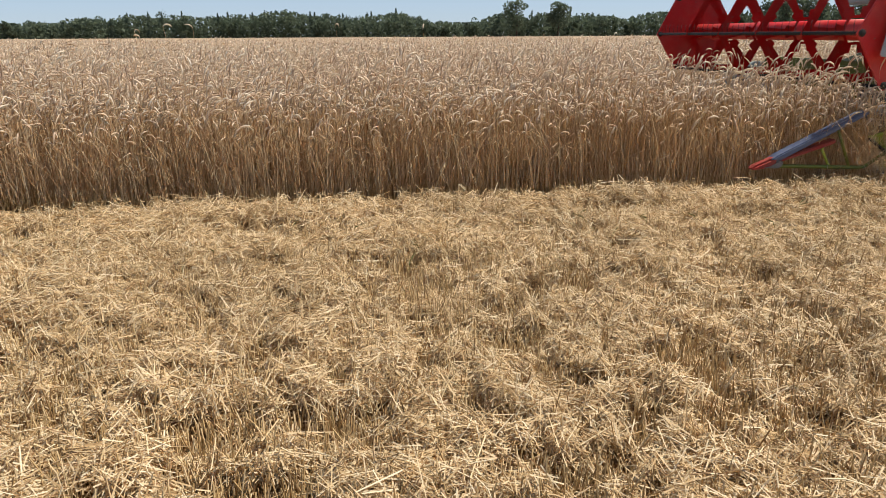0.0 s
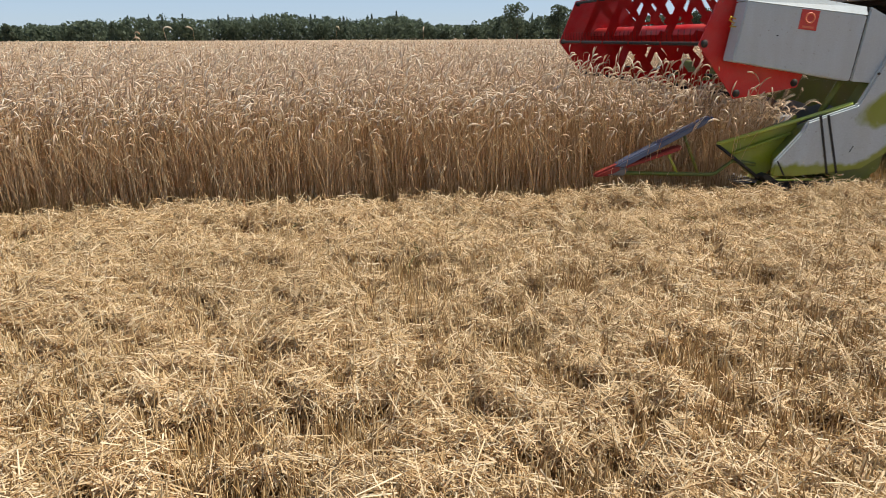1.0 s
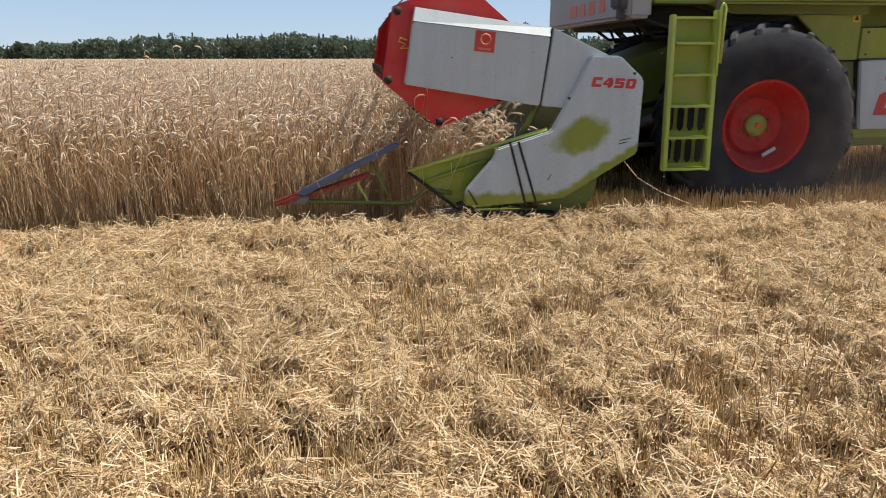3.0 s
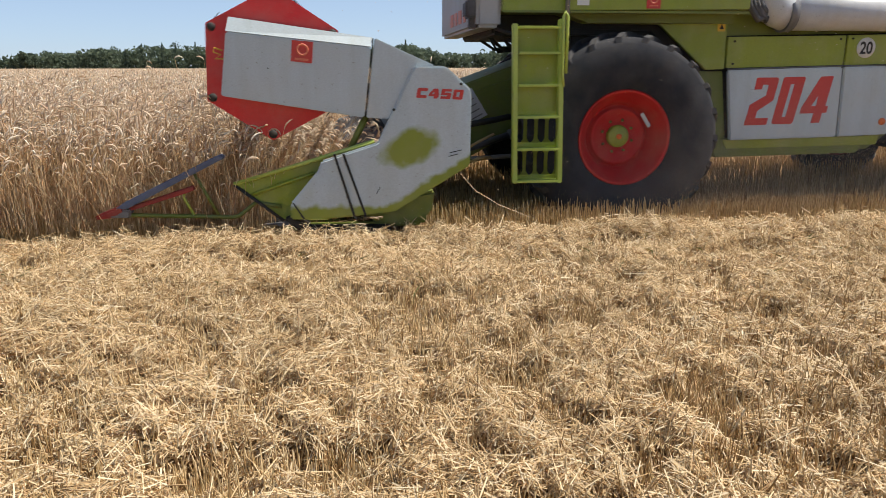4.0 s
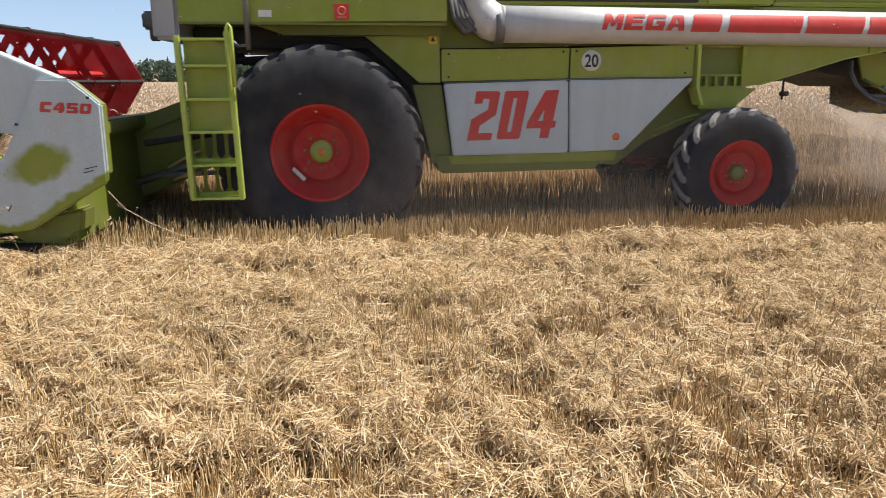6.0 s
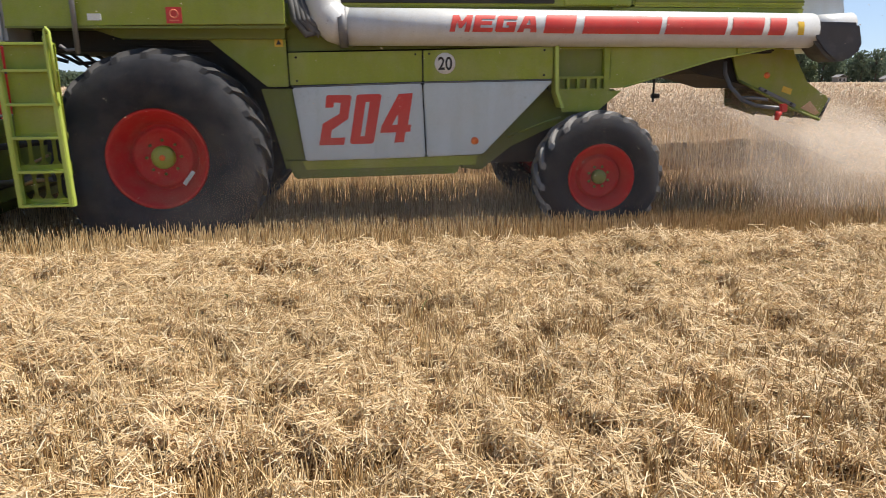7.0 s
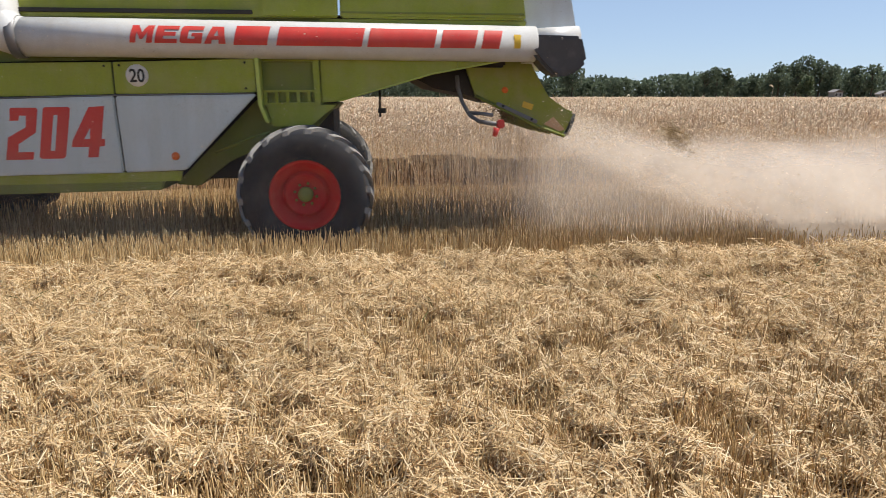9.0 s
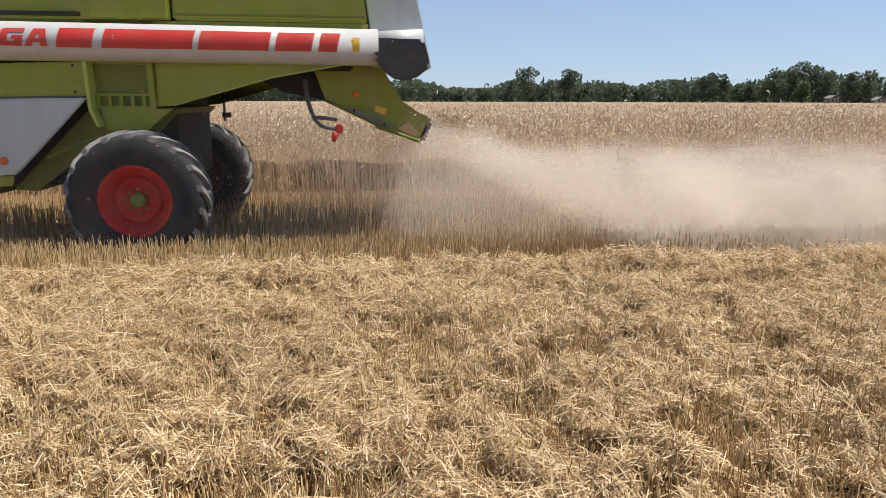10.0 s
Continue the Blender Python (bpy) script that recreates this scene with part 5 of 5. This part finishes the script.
header = part("header_side", slab([(-2.02, 1.52), (-1.78, 1.515), (-1.575, 1.335), (-1.585, 0.745), (-2.19, 0.385), (-2.52, 0.352), (-2.82, 0.332), (-3.02, 0.34), (-3.01, 0.47), (-2.79, 0.72), (-2.755, 0.80), (-2.32, 0.935), (-2.17, 1.22)], PY, PY + 0.05, 0.014), WHITE_WORN, combine, "light grey header side rubbed to green")
part("header_flange", slab([(-1.80, 1.50), (-1.60, 1.325), (-1.61, 0.80), (-2.20, 0.46), (-2.95, 0.42), (-2.95, 0.50), (-2.77, 0.73), (-2.30, 0.92), (-2.15, 1.2), (-2.0, 1.50)], PY + 0.05, PY + 0.20, 0.006), GREEN_DARK, header)
for a, b in ((-2.655, -2.515), (-2.585, -2.425)):
    part("strap", slab([(a - 0.009, 0.850), (a + 0.009, 0.855), (b + 0.009, 0.355), (b - 0.009, 0.352)], PY - 0.007, PY + 0.002, 0), DARK, header, "dark strap")
part("seam", slab([(-2.995, 0.47), (-2.985, 0.475), (-2.905, 0.345), (-2.92, 0.343)], PY - 0.005, PY + 0.002, 0), DARK, header)
for x, z, l, q in ((-1.70, 0.86, 0.10, 12), (-1.72, 0.83, 0.08, 14), (-2.32, 0.56, 0.06, 60)):
    part("scratch", moved(block(-l / 2, l / 2, -0.003, 0.001, -0.003, 0.003, 0), pose(x, PY, z, 0, -q, 0)), DARK, header)
me, co = block_words("C450", 0.375, 0.076, 0.2, 0.18)
me.vertices.foreach_set("co", np.stack([-2.012 + co[:, 0], PY - 0.003 + 0 * co[:, 0], 1.278 + co[:, 1] - 0.05 * co[:, 0]], 1).ravel())
me.update()
part("model_number", me, DECAL_RED, header, "red block lettering")
for x, z in ((-2.185, 1.19), (-1.66, 1.38)):
    part("bolt", bolt(x, PY - 0.003, z, 0.012), DARK, header)
part("skid", slab([(-2.45, 0.36), (-2.3, 0.25), (-2.05, 0.24), (-1.86, 0.33), (-1.83, 0.52), (-2.2, 0.45)], PY + 0.16, PY + 0.42, 0.02), GREEN_DARK, combine, "green skid shoe")
part("skid_wear", slab([(-3.05, 0.33), (-2.9, 0.20), (-2.2, 0.20), (-2.2, 0.24), (-2.85, 0.25), (-3.0, 0.35)], PY + 0.06, PY + 0.3, 0.005), DARK, combine)
part("inner_fender", slab([(-3.44, 0.60), (-2.775, 0.80), (-2.74, 0.84), (-2.70, 0.60), (-2.95, 0.34), (-3.06, 0.30)], PY + 0.16, PY + 0.20, 0.004), GREEN, combine, "green inner crop guide")
part("fender_rail", rod([(-3.44, PY + 0.17, 0.605), (-2.77, PY + 0.09, 0.805), (-2.32, PY + 0.05, 0.945)], 0.016, 8), GREEN_PALE, combine)
part("fender_rail", rod([(-3.44, PY + 0.17, 0.60), (-3.06, PY + 0.10, 0.31)], 0.014, 8), DARK, combine)
part("fender_rib", rod([(-3.30, PY + 0.15, 0.52), (-2.80, PY + 0.12, 0.69)], 0.014, 8), GREEN, combine)
part("header_table", block(-3.05, -1.95, -0.78, 3.42, 0.22, 0.26, 0.005), GREEN_DARK, combine)
part("header_back", block(-1.98, -1.90, -0.78, 3.42, 0.24, 1.08, 0.01), GREEN_DARK, combine)
part("header_beam", block(-1.95, -1.80, -0.78, 3.42, 1.05, 1.17, 0.015), GREEN_DARK, combine)
part("far_header_side", slab([(-2.10, 1.10), (-1.78, 1.10), (-1.60, 1.0), (-1.585, 0.745), (-2.19, 0.385), (-3.02, 0.34), (-3.01, 0.47), (-2.755, 0.80), (-2.32, 0.935)], 3.44, 3.50, 0.012), WHITE, combine)
bm = rod([(-2.38, -0.75, 0.62), (-2.38, 3.4, 0.62)], 0.15, 20)
for s0, s1 in ((-0.75, 0.85), (3.4, 1.9)):
    n = 60
    rim_v = []
    for i in range(n + 1):
        a, y = 2 * math.pi * 3.2 * i / n, s0 + (s1 - s0) * i / n
        rim_v.append([bm.verts.new((-2.38 + r * math.cos(a), y, 0.62 + r * math.sin(a))) for r in (0.14, 0.29)])
    for A, B in zip(rim_v, rim_v[1:]):
        bm.faces.new((A[0], A[1], B[1], B[0]))
part("intake_auger", bm, STEEL, combine)
part("cutter_bar", join(block(-3.12, -3.02, -0.80, 3.45, 0.245, 0.275, 0.003), *[slab([(-3.24, 0.262), (-3.1, 0.275), (-3.1, 0.25)], -0.78 + 0.076 * i, -0.755 + 0.076 * i, 0) for i in range(56)]), STEEL, combine)

# crop divider
for side, DY, lead in ((0, -0.80, 1.0), (1, 3.52, 1.0)):
    part("divider_frame", rod([(-4.46, DY, 0.365), (-4.30, DY, 0.372), (-3.47, DY, 0.335), (-3.42, DY, 0.345), (-3.28, DY - 0.02, 0.455), (-3.08, DY - 0.04, 0.42)], 0.017, 8), GREEN_DARK, combine)
    tip = part("divider_tip", slab([(-4.545, 0.352), (-4.50, 0.385), (-4.31, 0.462), (-4.29, 0.40), (-4.33, 0.362), (-4.50, 0.345)], DY - 0.045, DY + 0.045, 0.02), DULL_RED, combine, "worn red divider tip")
    part("tip_shoe", slab([(-4.42, 0.36), (-4.30, 0.425), (-4.24, 0.42), (-4.26, 0.355)], DY - 0.05, DY + 0.05, 0.012), STEEL, tip)
    part("divider_plank", slab([(-4.36, 0.435), (-4.30, 0.475), (-3.58, 0.825), (-3.515, 0.845), (-3.50, 0.815), (-3.62, 0.755), (-4.28, 0.425)], DY - 0.055, DY + 0.055, 0.01), SKY_TINT_STEEL, combine, "steel divider plank with the sky's blue in its colour")
    part("divider_bar", slab([(-4.28, 0.43), (-3.80, 0.585), (-3.76, 0.60), (-3.75, 0.565), (-3.80, 0.545), (-4.26, 0.405)], DY - 0.02, DY + 0.08, 0.008), DULL_RED, combine, "red inner divider bar")
    part("divider_strut", rod([(-3.755, DY, 0.715), (-3.58, DY, 0.345)], 0.013, 7), GREEN_DARK, combine)
    part("divider_strut", rod([(-3.83, DY + 0.02, 0.565), (-3.85, DY + 0.02, 0.50), (-3.77, DY, 0.35)], 0.012, 7), GREEN_PALE, combine)

header.location.x = 0.022

# covers on the reel arm
AY = -0.955
cover = part("drive_cover", slab([(-3.392, 1.765), (-3.462, 1.30), (-2.392, 1.128), (-2.325, 1.655)], AY, AY + 0.17, 0.01), WHITE, combine, "light grey reel drive cover")
bm = bmesh.new()
v = [bm.verts.new(p) for p in ((-3.392, AY + 0.002, 1.768), (-2.325, AY + 0.002, 1.658), (-2.312, AY + 0.045, 1.725), (-3.372, AY + 0.045, 1.872), (-3.392, AY + 0.17, 1.768), (-2.325, AY + 0.17, 1.658), (-2.312, AY + 0.17, 1.725), (-3.372, AY + 0.17, 1.872))]
for f in ((0, 1, 2, 3), (4, 7, 6, 5), (0, 4, 5, 1), (3, 2, 6, 7), (0, 3, 7, 4), (1, 5, 6, 2)):
    bm.faces.new([v[i] for i in f])
part("cover_top", soften(bm, 0.006), WHITE, cover)
part("arm_cover", slab([(-2.375, 1.128), (-2.305, 1.655), (-2.295, 1.722), (-1.84, 1.520), (-1.96, 1.505), (-2.17, 1.11)], AY + 0.008, AY + 0.17, 0.008), WHITE, combine, "light grey arm cover")
part("cover_seam", slab([(-2.388, 1.13), (-2.378, 1.13), (-2.302, 1.72), (-2.312, 1.72)], AY + 0.02, AY + 0.1, 0), DARK, combine)
badge = part("emblem", slab([(-2.912, 1.705), (-2.757, 1.690), (-2.772, 1.535), (-2.928, 1.552)], AY - 0.006, AY + 0.001, 0), DECAL_RED, cover, "red square emblem")
part("emblem_mark", moved(turned([(-0.002, 0.045), (-0.002, 0.031), (0.002, 0.031), (0.002, 0.045)], 24, True), Matrix.Translation((-2.838, AY - 0.008, 1.635))), PALE_RED, badge)
part("emblem_mark", moved(block(-0.05, 0.05, -0.002, 0.002, -0.008, 0.008, 0), pose(-2.848, AY - 0.007, 1.565, 0, 6, 0)), PALE_RED, badge)
part("rivet", bolt(-3.1, AY - 0.001, 1.50, 0.006), DARK, cover)
part("reel_arm", rod([(-1.9, -0.70, 1.30), (-2.4, -0.70, 1.34), (-3.09, -0.70, 1.52)], 0.05, 10), DARK, combine)
part("reel_ram", rod([(-2.36, -0.82, 1.16), (-2.52, -0.82, 0.86)], 0.026, 8), GREEN_DARK, combine)
part("wire_loop", rod([(-3.44, AY + 0.07, 1.63), (-3.49, AY + 0.05, 1.65), (-3.50, AY + 0.05, 1.62), (-3.45, AY + 0.06, 1.60), (-3.49, AY + 0.05, 1.57), (-3.43, AY + 0.07, 1.57)], 0.006, 6), YELLOW, combine, "brass wire loop")

# the reel: its mesh is the shaft, turning about the y axis
RX, RZ, RR = -3.09, 1.52, 0.575
reel = part("reel", rod([(0, -0.74, 0), (0, 3.36, 0)], 0.10, 20), RED, combine, "red crop reel with tine bars")


def hexagon(r, phase=0.0):
    return [(r * math.cos(math.radians(60 * i) + phase), r * math.sin(math.radians(60 * i) + phase)) for i in range(6)]


def spider(y):
    """Hexagonal plate with a rim, six spokes and a hub, holes between them."""
    bm = bmesh.new()
    H = [Vector((x, 0, z)) for x, z in hexagon(1.0)]
    reach, across = (0.13, 0.16, 0.25, 0.48, RR), (0.0, 0.14, 0.32, 0.5, 0.68, 0.86, 1.0)
    got = {}

    def spot(i, r, a):
        p = (H[i].lerp(H[(i + 1) % 6], a) * r)
        key = (round(p.x, 4), round(p.z, 4))
        if key not in got:
            got[key] = bm.verts.new((p.x, y, p.z))
        return got[key]

    for i in range(6):
        for j in range(len(reach) - 1):
            for k in range(len(across) - 1):
                if (j == 2 and 1 <= k <= 4) or (j == 1 and 2 <= k <= 3):
                    continue
                bm.faces.new((spot(i, reach[j], across[k]), spot(i, reach[j + 1], across[k]), spot(i, reach[j + 1], across[k + 1]), spot(i, reach[j], across[k + 1])))
    bmesh.ops.solidify(bm, geom=bm.faces[:], thickness=0.024)
    return bm


for y in (-0.735, 3.35):
    end = part("end_plate", slab(hexagon(RR + 0.005), y - 0.008, y + 0.008, 0.003), RED, reel, "red hexagonal end plate")
    for x, z in hexagon(RR - 0.045):
        part("corner_bearing", moved(turned([(-0.026, 0), (-0.026, 0.022), (-0.01, 0.034), (0.02, 0.034), (0.02, 0)], 16), Matrix.Translation((x, y, z))), DARK, end)
for y in (0.05, 0.85, 1.65, 2.45):
    part("spider", spider(y), RED, reel, "red spider plate with cut-outs")
for i, (x, z) in enumerate(hexagon(RR - 0.03)):
    a = math.radians(60 * i)
    tx, tz = math.sin(a), -math.cos(a)
    bits = [rod([(x, -0.72, z), (x, 3.34, z)], 0.018, 8)]
    for j in range(34):
        y = -0.66 + 0.118 * j
        bits.append(rod([(x, y, z), (x + 0.06 * tx + 0.01 * math.cos(a), y, z + 0.06 * tz + 0.01 * math.sin(a)), (x + 0.12 * tx, y, z + 0.12 * tz)], 0.0028, 4))
    part("tine_bar", join(*bits), DARK, reel, "dark tine bar with spring tines")


# ---- dust, chaff and thrown straw ----
def chaff_mesh(name, C, size, g):
    n = len(C)
    V = C[:, None] + g.normal(0, 1, (n, 3, 3)) * (size * g.uniform(0.6, 1.3, n))[:, None, None]
    return big_mesh(name, V.reshape(-1, 3), np.arange(3 * n).reshape(n, 3), [CHAFF])


def plume():
    """Dust behind the spreader, in the machine's space: a jet that falls and a low bank that widens to the rear."""
    g = np.random.RandomState(131)
    lots = []
    n = N_JET
    s = g.rand(n) ** 0.7 * 2.6
    lots.append(np.stack([6.42 + s, 1.2 + g.normal(0, 1, n) * (0.30 + 0.22 * s), 1.30 - 0.30 * s - 0.06 * s * s + g.normal(0, 1, n) * (0.04 + 0.10 * s)], 1))
    n = N_BANK
    s = 0.1 + g.rand(n) ** 0.8 * 7.2
    lo, hi = np.maximum(0.05, 1.28 - 0.52 * s), 1.34 + 0.05 * np.sin(1.3 * s) - 0.02 * s
    z = lo + (hi - lo) * g.beta(1.3, 1.7, n) + g.normal(0, 0.05, n)
    lots.append(np.stack([6.42 + s, 1.2 + g.normal(0, 1, n) * (0.35 + 0.22 * s), z], 1))
    n = N_UNDER
    lots.append(np.stack([g.uniform(3.4, 8.0, n), g.normal(2.0, 0.7, n), 0.1 + np.abs(g.normal(0, 0.5, n))], 1))
    C = np.concatenate(lots)
    lump = value_noise(C[:, 0] + 0.4 * C[:, 1], C[:, 2] + 0.3 * C[:, 1], 0.55, 133) * 0.6 + value_noise(C[:, 0], C[:, 2] - C[:, 1], 0.25, 134) * 0.4
    keep = (g.rand(len(C)) < np.clip(2.6 * lump - 0.45, 0.35, 1)) & (C[:, 2] > 0.05) & (C[:, 1] > np.where(C[:, 0] < 6.4, 0.75, -0.6))
    return chaff_mesh("dust_plume", C[keep], 0.0026 + 0.0030 * g.rand(int(keep.sum())), g)


def veils():
    """Folded veils of fine dust, one behind the other, in the machine's space."""
    lots = []
    for k, y0 in enumerate((0.0, 0.6, 1.2, 1.9, 2.7)):
        gx, gz = np.linspace(3.9, 16.0, 90), np.linspace(0.02, 1.62, 14)
        X, Z = np.meshgrid(gx, gz)
        s = np.clip((X - 6.4) / 6.0, 0, 1.2)
        Y = 1.2 + (y0 - 1.2) * (0.75 + 0.9 * s) + 0.7 * (Z - 0.7) + 0.25 * (value_noise(X, Z, 0.9, 200 + k) - 0.5) + 0.08 * (value_noise(X, Z, 0.4, 210 + k) - 0.5)
        Y = np.where(X < 6.3, np.maximum(Y, 1.0), Y)
        j, i = np.meshgrid(np.arange(13), np.arange(89), indexing="ij")
        a = (j * 90 + i).ravel()
        lots.append((np.stack([X, Y, Z], -1).reshape(-1, 3), np.stack([a, a + 1, a + 91, a + 90], 1), 0))
    for k, y0 in enumerate((-0.62, -0.45)):
        X, Z = np.meshgrid(np.linspace(-1.4, 7.8, 60), np.linspace(0.05, 1.9, 12))
        Y = y0 + 0.12 * (value_noise(X, Z, 0.8, 220 + k) - 0.5)
        j, i = np.meshgrid(np.arange(11), np.arange(59), indexing="ij")
        a = (j * 60 + i).ravel()
        lots.append((np.stack([X, Y, Z], -1).reshape(-1, 3), np.stack([a, a + 1, a + 61, a + 60], 1), 1))
    me = gather("dust_haze", lots, [DUST, STIRRED])
    me.polygons.foreach_set("use_smooth", np.ones(len(me.polygons), dtype=bool))
    return me


haze_cloud = tagged(new("dust_haze", veils()), "thin tan dust haze trailing behind the harvester", "dust", kind="stuff")
dust = tagged(new("dust_plume", plume()), "tan dust and chaff blown from the spreader", "dust", kind="stuff")


def flecks(n):
    g = np.random.RandomState(151)
    C = np.stack([g.uniform(-3.6, 6.5, n), g.uniform(-1.3, 0.1, n), 0.3 + 2.2 * g.rand(n) ** 1.3], 1)
    return chaff_mesh("flying_flecks", C, 0.0042, g)


fleck = tagged(new("flying_flecks", flecks(700)), "pale chaff flecks drifting round the machine", "chaff", kind="stuff")


def clump(seed):
    g = np.random.RandomState(seed)
    n = 150
    d = g.normal(0, 1, (n, 3))
    d /= np.linalg.norm(d, axis=1, keepdims=True)
    mid = g.normal(0, 1, (n, 3)) * np.array([0.12, 0.08, 0.055])
    L = g.uniform(0.03, 0.09, n)[:, None]
    P = np.stack([mid - d * L, mid + g.normal(0, 0.008, (n, 3)), mid + d * L], 1)
    v, f = strands(P, np.full((n, 3), 0.0032), 3)
    return big_mesh("straw_clump", v, f, [CLUMP_STRAW])


THROWN = []
for i in range(16):
    c = tagged(new("straw_clump", clump(170 + i)), "dark clump of chopped straw thrown from the spreader", "straw", "thrown straw clumps", "stuff")
    THROWN.append((c, 4.6 + 0.345 * i, 0.55 + 0.5 * ((i * 7) % 5) / 4.0, 0.9 * ((i * 3) % 4 - 1.5) / 2))


# ---- all that moves ----
def motions():
    way = [(t, pose(x, y, 0, 0, 0, HEADING)) for t, x, y in WAY]
    walk(combine, way)
    walk(dust, way)
    walk(haze_cloud, way)
    walk(fleck, way)
    beats = [0.5 * i for i in range(21)]
    roll = lambda t, r: math.degrees((u_at(t) - u_at(0.0)) / r)
    mid = 2 * MIDDLE
    walk(front_near, [(t, pose(0, 0, 0.866) @ pose(0, 0, 0, 0, roll(t, 0.85) + 30, 0)) for t in beats])
    walk(front_far, [(t, pose(0, mid, 0.866) @ pose(0, 0, 0, 0, roll(t, 0.85), 0) @ pose(0, 0, 0, 0, 0, 180)) for t in beats])
    walk(rear_near, [(t, pose(4.05, 0.01, 0.61) @ pose(0, 0, 0, 0, roll(t, 0.58), 0)) for t in [0.25 * i for i in range(41)]])
    walk(rear_far, [(t, pose(4.05, mid - 0.01, 0.61) @ pose(0, 0, 0, 0, roll(t, 0.58) + 13, 0) @ pose(0, 0, 0, 0, 0, 180)) for t in [0.25 * i for i in range(41)]])
    # the reel: a corner points forward at 4.5 s
    spin = lambda t: -(t - 4.5) * (186 if t < 4.5 else 198)
    walk(reel, [(t, pose(RX, 0, RZ, 0, spin(t), 0)) for t in [0.25 * i for i in range(41)]])
    # each slice of crop stands until the cutter bar comes, is laid back by the reel onto the table, and goes with it
    g = np.random.RandomState(191)
    for c, u, k in crop_slices:
        tc = t_at(u + SLICE / 2 + 3.02)
        stand = TRACK @ Matrix.Translation((u, 0, 0))
        if tc >= SECONDS - 0.02:
            walk(c, [(0.0, stand), (SECONDS, stand)])
            continue
        lie = lambda t, dx, dz, a: TRACK @ Matrix.Translation((u_at(t) + dx, 0.30, dz)) @ pose(0, 0, 0, 0, a, 0)
        dz = g.uniform(0.0, 0.06)
        rows = [(0.0, stand)] if tc > 0.2 else []
        if tc > 0.02:
            rows += [(max(0.0, tc - 0.08), stand)]
            rows += [(tc + 0.10, lie(tc + 0.10, -3.16, 0.03, 24)), (tc + 0.26, lie(tc + 0.26, -3.22, 0.22, 62))]
        else:
            rows += [(0.0, lie(0.0, -3.28, 0.30 + dz, 80))]
        t = tc + 0.42
        while t < SECONDS:
            rows.append((t, lie(t, -3.28, 0.32 + dz, 84)))
            t += 0.5
        rows = [r for r in rows if r[0] < SECONDS - 0.01] + [(SECONDS, lie(SECONDS, -3.28, 0.32 + dz, 84))]
        walk(c, rows)
    # thrown clumps: in the chute, through the air, at rest on the stubble
    for c, t0, v, side in THROWN:
        inside = lambda t: TRACK @ Matrix.Translation((u_at(t) + 6.3, 1.2 + 0.5 * side, 1.36))
        rows, t = [], 0.0
        while t < t0 - 0.05:
            rows.append((t, inside(t)))
            t += 0.5
        rows.append((t0, inside(t0)))
        u0 = u_at(t0) + 6.3
        for s in (0.12, 0.24, 0.36, 0.48, 0.6):
            z = max(0.2, 1.36 - 0.5 * s - 2.6 * s * s * (1.2 - 0.4 * v))
            rows.append((t0 + s, TRACK @ Matrix.Translation((u0 + (2.2 + 2.2 * v) * s, 1.2 + 0.5 * side + side * s, z)) @ pose(0, 0, 0, 60 * s, 130 * s, 90 * s)))
        rows = [r for r in rows if r[0] < SECONDS]
        last = rows[-1][1]
        rows.append((SECONDS, last))
        walk(c, rows)


motions()
